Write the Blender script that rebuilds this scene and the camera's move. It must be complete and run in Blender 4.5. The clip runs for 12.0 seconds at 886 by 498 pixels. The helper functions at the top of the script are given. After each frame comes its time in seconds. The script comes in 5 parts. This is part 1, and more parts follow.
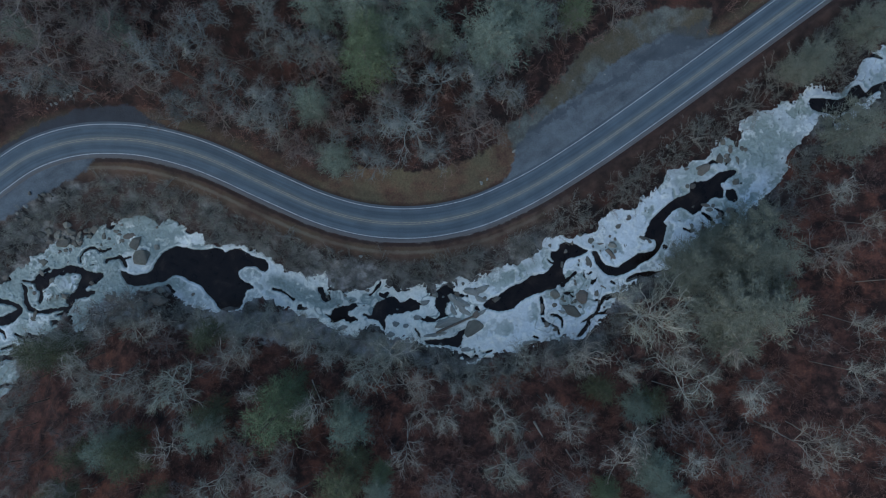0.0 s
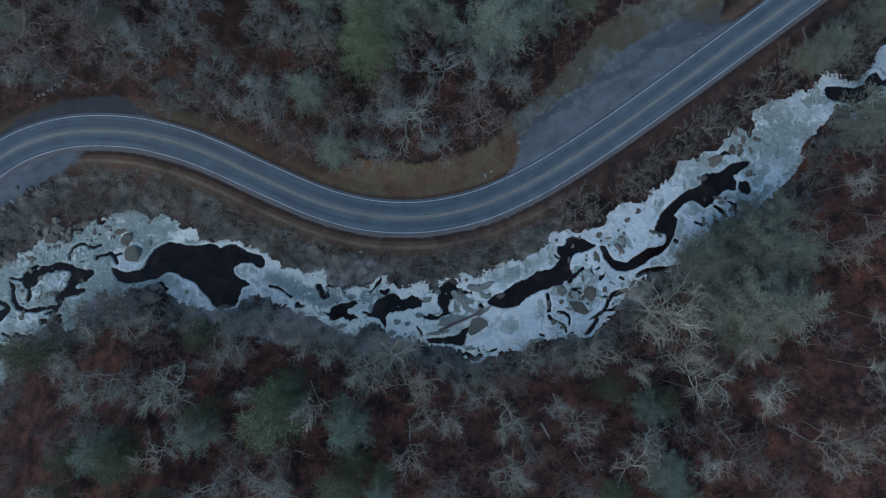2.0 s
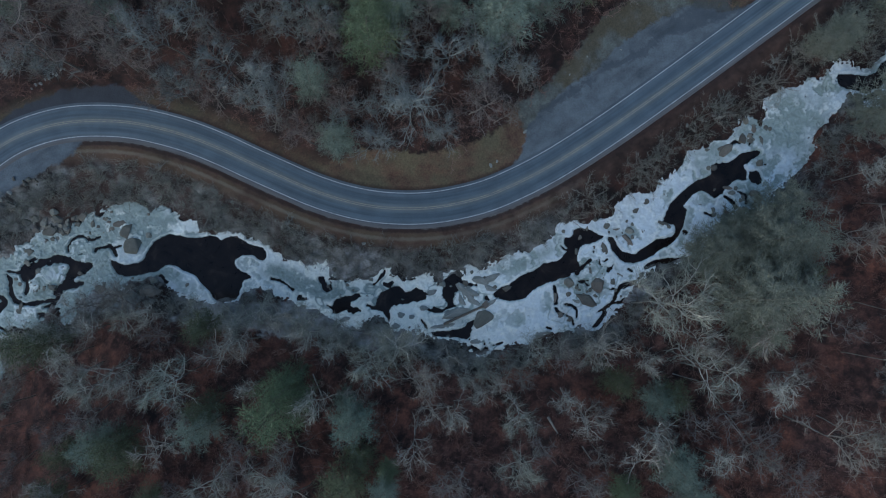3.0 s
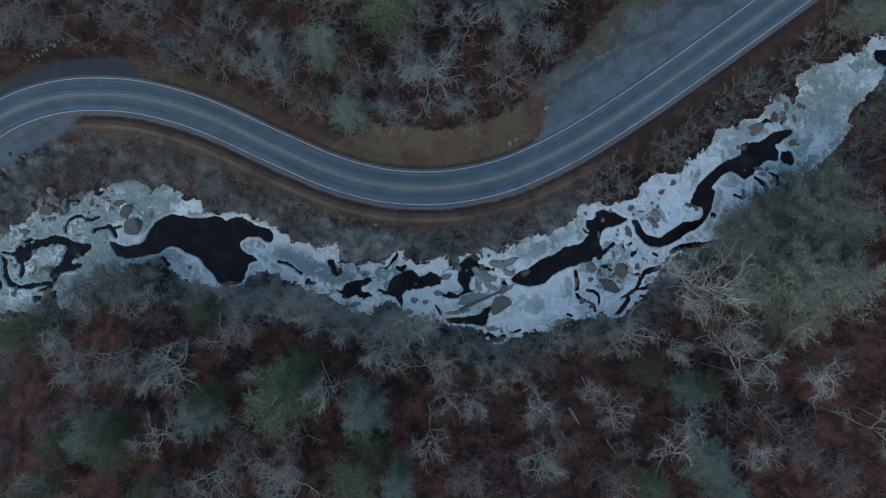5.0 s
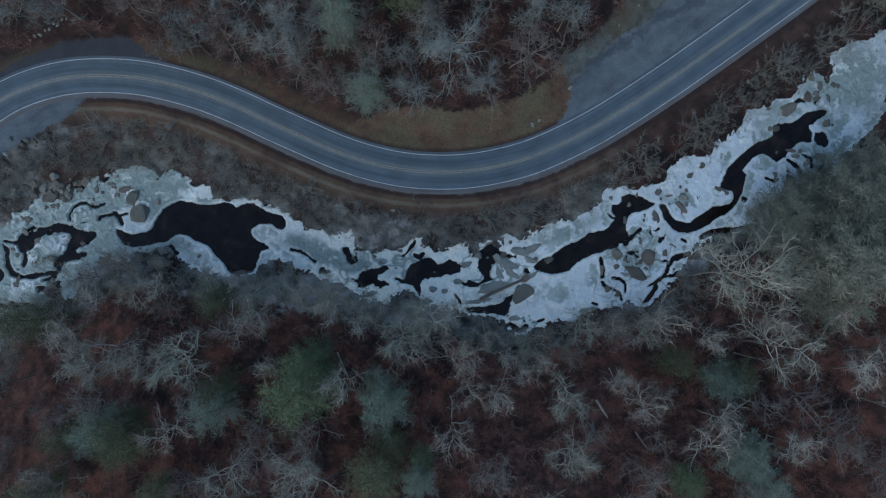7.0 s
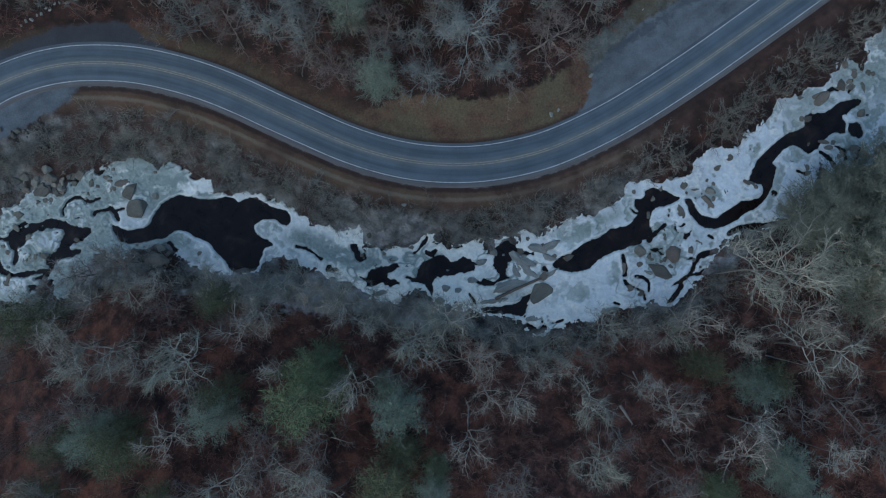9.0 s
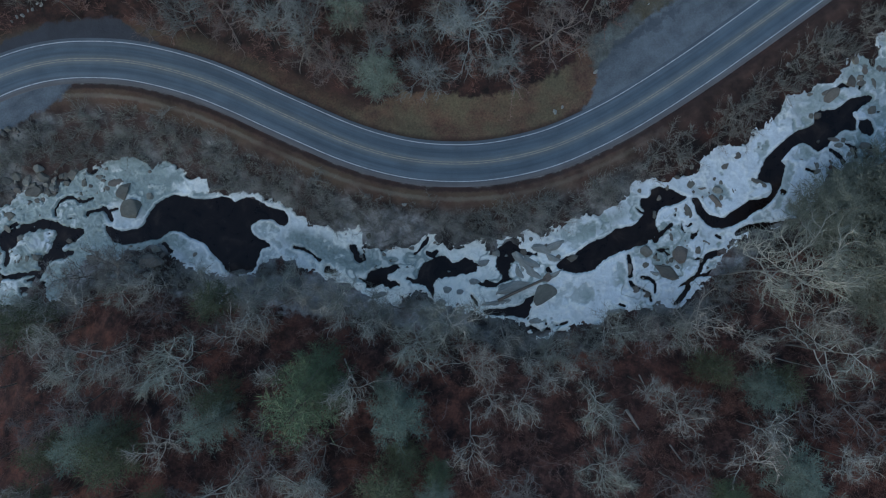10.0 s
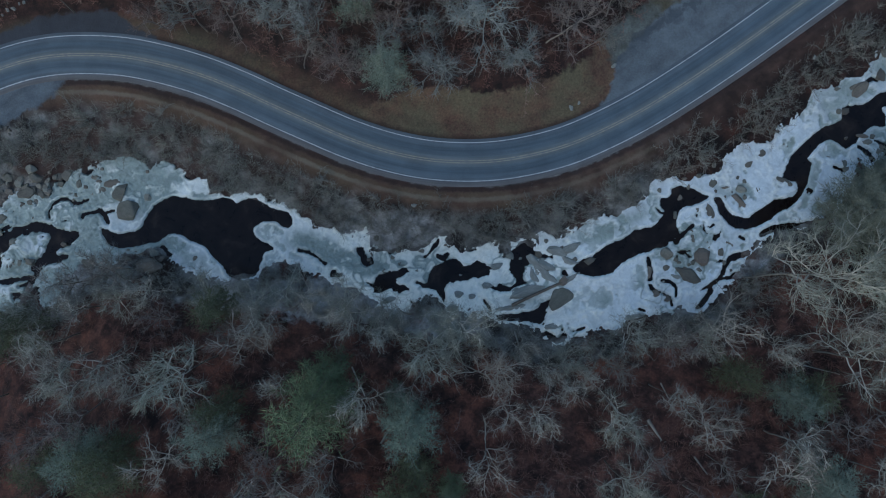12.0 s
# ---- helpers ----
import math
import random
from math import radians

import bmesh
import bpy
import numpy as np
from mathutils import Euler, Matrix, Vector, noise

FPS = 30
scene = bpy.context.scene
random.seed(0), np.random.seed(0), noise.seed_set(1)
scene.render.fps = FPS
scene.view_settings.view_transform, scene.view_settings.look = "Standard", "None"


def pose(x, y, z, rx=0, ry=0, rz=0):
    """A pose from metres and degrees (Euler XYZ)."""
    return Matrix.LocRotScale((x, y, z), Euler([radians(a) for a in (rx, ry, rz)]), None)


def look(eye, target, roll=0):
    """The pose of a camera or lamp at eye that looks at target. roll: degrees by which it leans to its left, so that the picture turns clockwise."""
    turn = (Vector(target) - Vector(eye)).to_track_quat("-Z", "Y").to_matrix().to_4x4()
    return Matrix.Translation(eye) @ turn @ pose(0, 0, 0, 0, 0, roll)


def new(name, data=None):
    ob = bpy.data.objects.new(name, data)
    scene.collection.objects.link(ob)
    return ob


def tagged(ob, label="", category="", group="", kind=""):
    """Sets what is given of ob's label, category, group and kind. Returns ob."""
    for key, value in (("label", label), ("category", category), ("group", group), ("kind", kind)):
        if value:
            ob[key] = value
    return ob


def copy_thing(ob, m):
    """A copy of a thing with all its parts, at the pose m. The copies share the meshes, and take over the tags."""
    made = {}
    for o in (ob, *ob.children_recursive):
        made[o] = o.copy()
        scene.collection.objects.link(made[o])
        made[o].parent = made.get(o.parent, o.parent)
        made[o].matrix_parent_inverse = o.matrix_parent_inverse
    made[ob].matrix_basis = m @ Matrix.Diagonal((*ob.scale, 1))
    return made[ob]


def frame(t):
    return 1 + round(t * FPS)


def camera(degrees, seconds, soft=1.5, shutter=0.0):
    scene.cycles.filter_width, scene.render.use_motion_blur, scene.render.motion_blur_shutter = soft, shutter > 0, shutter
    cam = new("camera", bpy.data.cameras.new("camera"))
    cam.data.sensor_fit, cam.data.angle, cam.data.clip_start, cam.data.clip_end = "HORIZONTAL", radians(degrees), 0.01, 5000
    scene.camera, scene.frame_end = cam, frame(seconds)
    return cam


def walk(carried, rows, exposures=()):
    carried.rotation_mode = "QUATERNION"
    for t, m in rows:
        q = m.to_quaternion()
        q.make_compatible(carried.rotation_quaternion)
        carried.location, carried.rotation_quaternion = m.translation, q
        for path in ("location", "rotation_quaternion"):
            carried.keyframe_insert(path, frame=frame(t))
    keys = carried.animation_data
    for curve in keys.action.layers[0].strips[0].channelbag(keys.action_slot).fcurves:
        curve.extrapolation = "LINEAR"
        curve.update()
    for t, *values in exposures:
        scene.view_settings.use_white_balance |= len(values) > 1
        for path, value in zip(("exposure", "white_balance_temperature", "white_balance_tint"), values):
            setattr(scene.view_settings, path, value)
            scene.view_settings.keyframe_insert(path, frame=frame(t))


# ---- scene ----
cam = camera(64.73, 12.0, soft=1.15)
# seconds, x, y, z, rx, ry, rz of the drone's camera
PATH = [
    (0.0, 0.969, -1.427, 149.781, 0.785, -0.008, -0.335),
    (0.5, 0.780, -1.458, 148.767, 0.822, -0.135, -0.362),
    (1.0, 0.618, -1.558, 147.440, 0.798, -0.155, -0.384),
    (1.5, 0.468, -1.785, 145.943, 0.792, -0.126, -0.431),
    (2.0, 0.290, -2.183, 144.393, 0.703, -0.046, -0.506),
    (2.5, 0.030, -2.745, 142.954, 0.621, 0.021, -0.555),
    (3.0, -0.486, -3.454, 141.667, 0.537, 0.042, -0.605),
    (5.0, -3.381, -6.987, 134.752, 0.577, 0.145, -0.265),
    (5.5, -4.220, -7.703, 133.438, 0.531, 0.114, -0.319),
    (6.0, -5.082, -8.279, 132.002, 0.449, 0.089, -0.340),
    (6.5, -6.051, -8.728, 130.553, 0.462, 0.063, -0.407),
    (7.0, -7.022, -9.085, 129.272, 0.421, 0.198, -0.481),
    (9.0, -9.510, -9.929, 122.354, 0.572, 0.189, -0.479),
    (9.5, -9.745, -9.870, 120.783, 0.584, 0.135, -0.521),
    (10.0, -9.829, -9.800, 119.448, 0.580, 0.151, -0.566),
    (10.5, -9.977, -9.686, 118.060, 0.598, 0.139, -0.618),
    (11.0, -10.288, -9.601, 116.776, 0.608, 0.152, -0.641),
    (11.5, -10.905, -9.385, 115.360, 0.554, 0.114, -0.686),
    (12.0, -11.807, -9.103, 114.160, 0.500, 0.113, -0.752),
]
walk(cam, [(t, pose(x, y, z, rx, ry, rz)) for t, x, y, z, rx, ry, rz in PATH],
     exposures=[(0.0, 0.53, 5870, 2), (12.0, 0.56, 5870, 2)])

# ---------------------------------------------------------------- light: dusk under a thin overcast sky
world = bpy.data.worlds.new("sky")
scene.world = world
world.use_nodes = True
wn = world.node_tree.nodes
wl = world.node_tree.links
sky = wn.new("ShaderNodeTexSky")
sky.sky_type = "NISHITA"
sky.sun_disc = False
sky.sun_elevation = radians(18)
sky.sun_rotation = radians(221)
sky.air_density, sky.dust_density, sky.ozone_density = 1.0, 1.5, 2.0
wl.new(sky.outputs[0], wn["Background"].inputs[0])
wn["Background"].inputs[1].default_value = 0.15
sun = new("sun", bpy.data.lights.new("sun", "SUN"))
sun.data.energy, sun.data.angle, sun.data.color = 0.5, radians(40), (1.0, 0.95, 0.9)
sun.matrix_world = look((0, 0, 0), (0.42, 0.55, -1.0))

# ---------------------------------------------------------------- numeric helpers


def spline(points, step=0.5):
    """A smooth line through control points, resampled at even steps."""
    p = np.array(points, float)
    p = np.vstack([2 * p[0] - p[1], p, 2 * p[-1] - p[-2]])
    out = []
    for i in range(1, len(p) - 2):
        n = max(2, int(np.hypot(*(p[i + 1] - p[i])[:2]) / step))
        u = np.linspace(0, 1, n, endpoint=False)[:, None]
        a, b, c, d = p[i - 1], p[i], p[i + 1], p[i + 2]
        out.append(0.5 * (2 * b + (c - a) * u + (2 * a - 5 * b + 4 * c - d) * u**2 + (3 * b - a - 3 * c + d) * u**3))
    return np.vstack(out + [p[-2][None]])


def to_line(x, y, line):
    """Distance of points to a polyline, the signed side (left of its way is plus) and the nearest piece's number."""
    best = np.full(x.shape, 1e9)
    side = np.zeros(x.shape)
    piece = np.zeros(x.shape)
    for i in range(len(line) - 1):
        a, d = line[i, :2], line[i + 1, :2] - line[i, :2]
        u = np.clip(((x - a[0]) * d[0] + (y - a[1]) * d[1]) / max(d @ d, 1e-9), 0, 1)
        dx, dy = x - a[0] - u * d[0], y - a[1] - u * d[1]
        q = np.hypot(dx, dy)
        m = q < best
        best[m] = q[m]
        side[m] = np.sign(d[0] * dy - d[1] * dx)[m]
        piece[m] = i
    return best, side, piece


def inside(x, y, poly):
    """Signed distance to a closed outline, plus inside."""
    p = np.array(poly, float)
    loop = np.vstack([p, p[:1]])
    d, _, _ = to_line(x, y, loop)
    odd = np.zeros(x.shape, bool)
    for a, b in zip(loop[:-1], loop[1:]):
        if a[1] != b[1]:
            odd ^= ((a[1] > y) != (b[1] > y)) & (x < (b[0] - a[0]) * (y - a[1]) / (b[1] - a[1]) + a[0])
    return np.where(odd, d, -d)


def smooth(a, b, v):
    u = np.clip((v - a) / (b - a), 0, 1)
    return u * u * (3 - 2 * u)


GRAIN = np.random.RandomState(7).rand(256, 256)


def lumps(x, y, size, seed=0):
    """Value noise, -1 to 1, with lumps of that size in metres."""
    u, v = x / size + seed * 17.3, y / size + seed * 9.7
    i, j = np.floor(u).astype(int), np.floor(v).astype(int)
    fu, fv = u - i, v - j
    fu, fv = fu * fu * (3 - 2 * fu), fv * fv * (3 - 2 * fv)
    g = lambda a, b: GRAIN[a % 256, b % 256]
    low = g(i, j) * (1 - fu) + g(i + 1, j) * fu
    high = g(i, j + 1) * (1 - fu) + g(i + 1, j + 1) * fu
    return 2 * (low * (1 - fv) + high * fv) - 1


def fractal(x, y, size, octaves=3, seed=0):
    return sum(lumps(x, y, size / 2**k, seed + k) / 1.8**k for k in range(octaves))


def mesh_from(name, verts, faces, smooth_shade=True):
    """A mesh from arrays of places and of faces with one number of corners."""
    me = bpy.data.meshes.new(name)
    verts, faces = np.asarray(verts, np.float32), np.asarray(faces, np.int32)
    n = faces.shape[1]
    me.vertices.add(len(verts))
    me.vertices.foreach_set("co", verts.ravel())
    me.loops.add(faces.size)
    me.loops.foreach_set("vertex_index", faces.ravel())
    me.polygons.add(len(faces))
    me.polygons.foreach_set("loop_start", np.arange(0, faces.size, n, dtype=np.int32))
    me.polygons.foreach_set("use_smooth", np.full(len(faces), smooth_shade))
    me.update(calc_edges=True)
    return me


def mark(me, name, values):
    at = me.attributes.new(name, "FLOAT", "POINT")
    at.data.foreach_set("value", np.asarray(values, np.float32).ravel())


# ---------------------------------------------------------------- the plan: road, river, banks
ROAD = [(-150.3, -13.3), (-122.3, -1.3), (-106.4, 8.8), (-95.54, 16.91), (-89.16, 21.15), (-82.79, 23.59), (-76.63, 24.77), (-70.39, 24.95), (-64.16, 24.45), (-58.04, 23.14), (-51.78, 21.23), (-45.62, 18.71), (-39.51, 15.81), (-33.42, 13.01), (-27.34, 10.30), (-21.29, 8.19), (-15.24, 6.79), (-9.18, 6.20), (-3.13, 6.30), (2.92, 7.19), (8.97, 8.78), (14.94, 11.25), (21.03, 14.32), (27.10, 17.93), (33.14, 21.80), (39.17, 25.89), (51.24, 34.37), (63.40, 43.09), (75.60, 51.89), (109.5, 76.2), (159.5, 110.7)]
# the ice's north and south edges, west to east, in stretches
NORTH_LOW = [(-130, -16), (-110, -9), (-98.2, -6.8), (-94.4, -3), (-90.5, -0.5), (-88, 1.4), (-86.1, 3.1), (-81.6, 1.6), (-80.2, 2.3), (-79, 4.2), (-76.3, 6.4), (-73.7, 6.9), (-70.3, 7.5), (-68.3, 8), (-65.6, 8.5), (-63.1, 7.1), (-60.1, 7.9), (-57.8, 7), (-55.6, 4.9), (-52.5, 4.2), (-51.9, 2.1), (-49.2, 1.9), (-45.3, 2.1), (-43.1, 1.7), (-41.2, 0.8), (-38.5, -0.5), (-36.8, -1.5), (-34.9, -2.7), (-33.9, -4), (-30.7, -4.7), (-28.6, -5.4), (-27.4, -6.1), (-26.6, -5)]
NORTH_MID = [(-25.3, -5), (-24.5, -6.8), (-24.8, -8.4), (-21.1, -8.4), (-16.3, -8.3), (-14.1, -7.2), (-12.8, -5.9), (-11.6, -5.9), (-10.8, -7), (-9, -8), (-5.7, -7), (-4.2, -7.1), (-2.7, -8.2), (-1.7, -8.5), (-0.9, -6.7), (0.2, -7), (1.5, -6.2), (3.4, -7), (4.3, -5.2), (5.3, -5.2), (7.1, -6.3), (8.5, -5.6), (10.4, -4.5), (12.4, -3.7), (14.5, -3.1), (17.3, -2.5), (19.2, -1.4), (21.9, -0.4), (22.7, 1.3), (23.5, 3), (25.9, 2.9)]
NORTH_UP = [(26.9, 3.4), (29.1, 3), (31.6, 4.3), (34.3, 4.2), (35, 5.8), (35.8, 7.5), (38.3, 8.8), (41.5, 9.2), (43.4, 9.3), (44.8, 11.6), (47.3, 13.1), (50.1, 17.6), (54.5, 18.9), (57.5, 19.8), (59.8, 21.5), (60.8, 24), (63.8, 24.7), (65.5, 22.7), (66.2, 24.5), (66.1, 28.1), (70, 30.3), (74.3, 30.7), (74.9, 32.3), (78.6, 32.7), (80.4, 35), (83.6, 35.4), (86, 34.4), (88.2, 34.2), (89.5, 36.1), (91.2, 37.4), (92.2, 40.4), (93.5, 43), (96, 44.3), (99.1, 45.7), (112, 52), (135, 66)]
SOUTH_LOW = [(-130, -48), (-110, -42), (-98.6, -32.9), (-95.3, -30.1), (-93.5, -27.4), (-94, -23.8), (-95.6, -22), (-94.6, -20.3), (-90.2, -19.3), (-86, -17.8), (-84.9, -15.7), (-85.7, -15.6), (-83.5, -14.3), (-81.3, -17.3), (-78.8, -16.8), (-77.3, -14.9), (-76.6, -12.2), (-74.8, -11), (-71.9, -10.7), (-68.9, -9.3), (-66.7, -8.4), (-64.4, -7.9), (-62, -7.4), (-60.4, -7.9), (-59.1, -9.5), (-57.1, -10.7), (-55.2, -11.5)]
SOUTH_MID = [(-52.7, -12.3), (-50.7, -12.4), (-49.1, -13), (-46.4, -13), (-43.9, -12.8), (-42.5, -11.2), (-41.3, -10.3), (-39.4, -10.1), (-36.4, -10.7), (-35.1, -11.7), (-33.1, -12.2), (-31.8, -12.7), (-30.6, -13.8), (-28.7, -14.3), (-26, -14.9), (-24.7, -16.3), (-23.5, -17.5), (-20.2, -18.1), (-18.1, -18.3), (-16.6, -16.4), (-14.6, -15.2), (-13.3, -16.2), (-12.3, -17.7), (-10.8, -19.1), (-8.5, -18.7), (-5.7, -19.7)]
SOUTH_UP = [(-2.6, -20.5), (1, -20.9), (3.2, -21.7), (4.5, -23.2), (6.6, -23.8), (9.4, -23.3), (12.3, -22.5), (16.8, -21.6), (18.9, -20), (22.5, -19.4), (25.6, -19.1), (27.5, -18.5), (30.7, -19.2), (33.1, -17.5), (35.4, -16.4), (35.3, -14.9), (37.6, -13.7), (39.2, -10.4), (41.2, -7), (43.3, -6.1), (46.6, -5.3), (50.3, -4.3), (54, -2.8), (58, 5.4), (60.1, 4.4), (62.6, 4.8), (64.8, 4.4), (67.2, 5.1), (67.5, 8.8), (71, 11.5), (75.5, 15.2), (76.7, 17.6), (75.5, 19.5), (77.3, 21.8), (81, 25), (82.2, 26.8), (83.5, 29), (85.9, 28), (86.6, 25.5), (89.6, 25.7), (91.1, 29.4), (93.8, 30.6), (97.1, 34.8), (99.5, 36), (112, 44), (135, 58)]
NORTH_BANK, SOUTH_BANK = NORTH_LOW + NORTH_MID + NORTH_UP, SOUTH_LOW + SOUTH_MID + SOUTH_UP
MIDSTREAM = [(-130, -31), (-110, -24), (-95, -14), (-82, -7), (-60, -4), (-45, -5), (-30, -9), (-15, -12), (0, -13), (20, -9), (35, -4), (50, 4), (62, 13), (75, 24), (90, 33), (112, 48), (135, 62)]
TURNOUT = [(12.5, 12.6), (15.8, 17.7), (16.7, 22.3), (19.5, 25.6), (25.6, 31.0), (31.1, 34.0), (34.8, 38.2), (40.9, 42.5), (49.4, 46.7),
           (57.9, 45.4), (66.4, 48.0), (70.0, 47.9), (51.7, 34), (27.3, 18), (15.2, 11)]
SCREE = [(15.9, 26.8), (22.6, 31.0), (27.5, 37.1), (32.4, 43.1), (39.7, 48.0), (48.2, 50.9), (57.9, 50.3), (57.3, 46.4),
         (49.4, 46.4), (39.7, 41.9), (33.6, 37.0), (27.4, 31.6), (18.9, 25.0), (16.7, 22.3)]
PULLOFF_UP = [(-104, 17), (-95.1, 23.2), (-87.7, 27.7), (-77.8, 31.7), (-66.1, 32.2), (-63.6, 29.9), (-58.1, 27.1), (-70.4, 25), (-82.7, 24), (-95.1, 17)]
PULLOFF_LOW = [(-112, -4), (-102.5, 3.8), (-95.1, 7.2), (-87.7, 11.7), (-81.5, 15.3), (-76.6, 17.8), (-74.1, 21), (-80.3, 23), (-88.9, 19), (-104, 10)]
DAMP_SEAM = [(20.1, 26.4), (25.6, 29.1), (32.3, 34), (40.8, 37.6), (44.5, 41.8), (50, 45.9), (57.4, 48.3)]
TAR_PATCH = [(45.7, 41.1), (47.6, 43.6), (51.9, 45.7), (57.1, 46.4), (62.2, 46.6), (56.7, 43.6), (52.4, 41.8), (48.8, 41.1)]
VERGE = [(-30, 13.5), (-16.4, 18.2), (-4.3, 17.0), (6.7, 19.6), (12.8, 23.0), (15.9, 28), (19, 22), (15.8, 16), (11.5, 11), (0.6, 8), (-9.2, 8), (-20, 10)]

road_line = spline(ROAD, 1.0)
river_loop = np.vstack([np.array(NORTH_BANK, float), np.array(SOUTH_BANK, float)[::-1]])


def road_height(x):
    return np.interp(x, [-160, -77, 40, 160], [-2.6, -1.5, 0.0, 0.9])


def water_height(x):
    return np.interp(x, [-110, -60, -40, -10, 10, 60, 110], [-7, -6, -5.6, -4.4, -3.4, -3, -2.4])


def plan(x, y):
    """What lies where: signed distances to the road's middle (north is plus), the river's edge and the paved areas."""
    d, side, _ = to_line(x, y, road_line)
    return d * side, inside(x, y, river_loop)


def lay(x, y):
    """The ground's height and the road and river distances."""
    r, w = plan(x, y)
    zr, zw = road_height(x), water_height(x)
    rough = fractal(x, y, 9, 4, 3)
    wob = w + 0.9 * fractal(x, y, 3.0, 3, 5)
    south = zw + 0.35 + 1.0 * smooth(0, 4, -w) + 0.62 * np.clip(-w - 3, 0, 120) ** 0.97 + 0.5 * rough * smooth(0, 5, -w)
    gap = np.clip(-w, 0, None) / (np.clip(-w, 0, None) + np.clip(-r - 6.5, 0.02, None))
    between = zw + 0.35 + (zr - 0.35 - zw) * smooth(0.0, 1.0, gap) + 0.22 * rough * smooth(0, 2, -w) * smooth(6.5, 9, -r)
    paved = np.maximum(np.maximum(inside(x, y, TURNOUT), inside(x, y, PULLOFF_UP)), inside(x, y, PULLOFF_LOW))
    away = np.clip(np.minimum(r - 6, -paved - 0.5), 0, None)
    north = zr - 0.12 + 0.36 * np.clip(away, 0, 120) ** 0.98 + 0.5 * rough * smooth(0, 6, away)
    # south of the river or between river and road
    is_south = south_side(x, y)
    z = np.where(r > 0, north, np.where(is_south, south, between))
    bed = zw - 1.3 * smooth(0, 2.0, wob) + 0.3
    z = np.where(w > 0, np.minimum(bed, z), z)
    z = np.where(paved > -0.5, zr - 0.06, z)
    near = np.abs(r) < 7
    berm = zr - 0.10 + 0.28 * np.exp(-((np.abs(r) - 5.9) / 0.55) ** 2) * (r < 0) * (paved < 0)
    z = np.where(near & (paved < 0.2), np.where(np.abs(r) < 4.6, zr - 0.10, np.minimum(np.maximum(berm, z - 3), np.maximum(berm, zr - 0.4))), z)
    return np.clip(z, -12, 40), r, w, paved


middle = np.array(MIDSTREAM, float)


def south_side(x, y):
    return y < np.interp(x, middle[:, 0], middle[:, 1])


# ---------------------------------------------------------------- open water in the ice: pools and channels by their outlines, leads as strokes of x, y, half width
OUTLINES, STROKES = [], []


def outline(*points):
    OUTLINES.append(spline(list(points) + [points[0]], 0.7))


def stroke(*points):
    STROKES.append(np.array(points, float))


outline((-64.4, -4.1), (-63.6, -3), (-62.7, -1.4), (-61.5, -0), (-59.5, 1.2), (-57.8, 1.6), (-55.6, 1.2), (-53.9, 0.8), (-51.6, 0.9), (-49.7, 1.3), (-48, 0.9), (-47.4, 0.3), (-46.1, 0.8), (-44.5, 1.1), (-43.1, 0.4), (-41.9, -0.4), (-40.4, -1), (-38.7, -1.2), (-37.9, -2.2), (-37.8, -3.6), (-38.5, -4.2), (-39.5, -3.9), (-40.7, -3.1), (-42.4, -2.9), (-43.9, -3.5), (-44.6, -4.6), (-43.9, -5.8), (-42.4, -6.6), (-41.3, -7.2), (-41.1, -7.8), (-42.5, -8.2), (-43.3, -9.7), (-43.7, -11.4), (-44.5, -12.2), (-46.4, -12.5), (-48.6, -12.3), (-49.3, -11.5), (-49.8, -10.4), (-51.3, -9), (-52.7, -7.4), (-54.2, -6.6), (-55.6, -5.8), (-57.3, -5), (-59, -4.8), (-60, -5.4), (-61, -6.1), (-62.8, -6.3))  # pool
outline((-70.8, -3.6), (-68.9, -4.5), (-66.4, -4.6), (-64.2, -4.1), (-61.5, -3.4), (-60, -4.9), (-62.8, -6.4), (-64.5, -6.9), (-66.4, -7.2), (-68.4, -7), (-69.7, -6.2), (-70.6, -5))  # neck
outline((-86.6, -3.3), (-84.2, -2.9), (-82.7, -2.7), (-80.2, -2.9), (-78.7, -3.4), (-77.7, -4), (-75.3, -4.2), (-74.8, -4.8), (-75.8, -6.1), (-77.8, -7.1), (-78.9, -7.7), (-78.6, -8.2), (-76.8, -8.3), (-77.6, -9.2), (-79.8, -9.8), (-80.9, -10), (-81.9, -10.9), (-83.1, -10.9), (-82.5, -9.6), (-80.9, -8), (-80.1, -6.3), (-79.7, -5.1), (-80.7, -4.3), (-81.7, -4.1), (-82.5, -4.5), (-83.2, -3.9), (-84.7, -4.1), (-85.6, -4.6), (-86.5, -6), (-87.7, -7.5), (-89.8, -8.1), (-89.8, -4.6), (-86.8, -4.2))  # west channel
outline((-26.7, -7.8), (-25.6, -7.7), (-25.3, -9), (-24.8, -9.8), (-24.3, -9.4), (-24.1, -10.3), (-25, -11), (-25.8, -10.3), (-25.9, -9.2), (-26.9, -8.3))  # elbow
outline((-23.9, -15.3), (-24.1, -14.4), (-23.6, -12.7), (-22.1, -11.9), (-20.2, -11.6), (-18.8, -11), (-18, -11.7), (-19.9, -13.1), (-19.6, -14), (-18.1, -14.7), (-19.7, -15.6), (-20.5, -14.7), (-21.3, -14.6), (-22.1, -15), (-23.1, -15.5))  # small pool
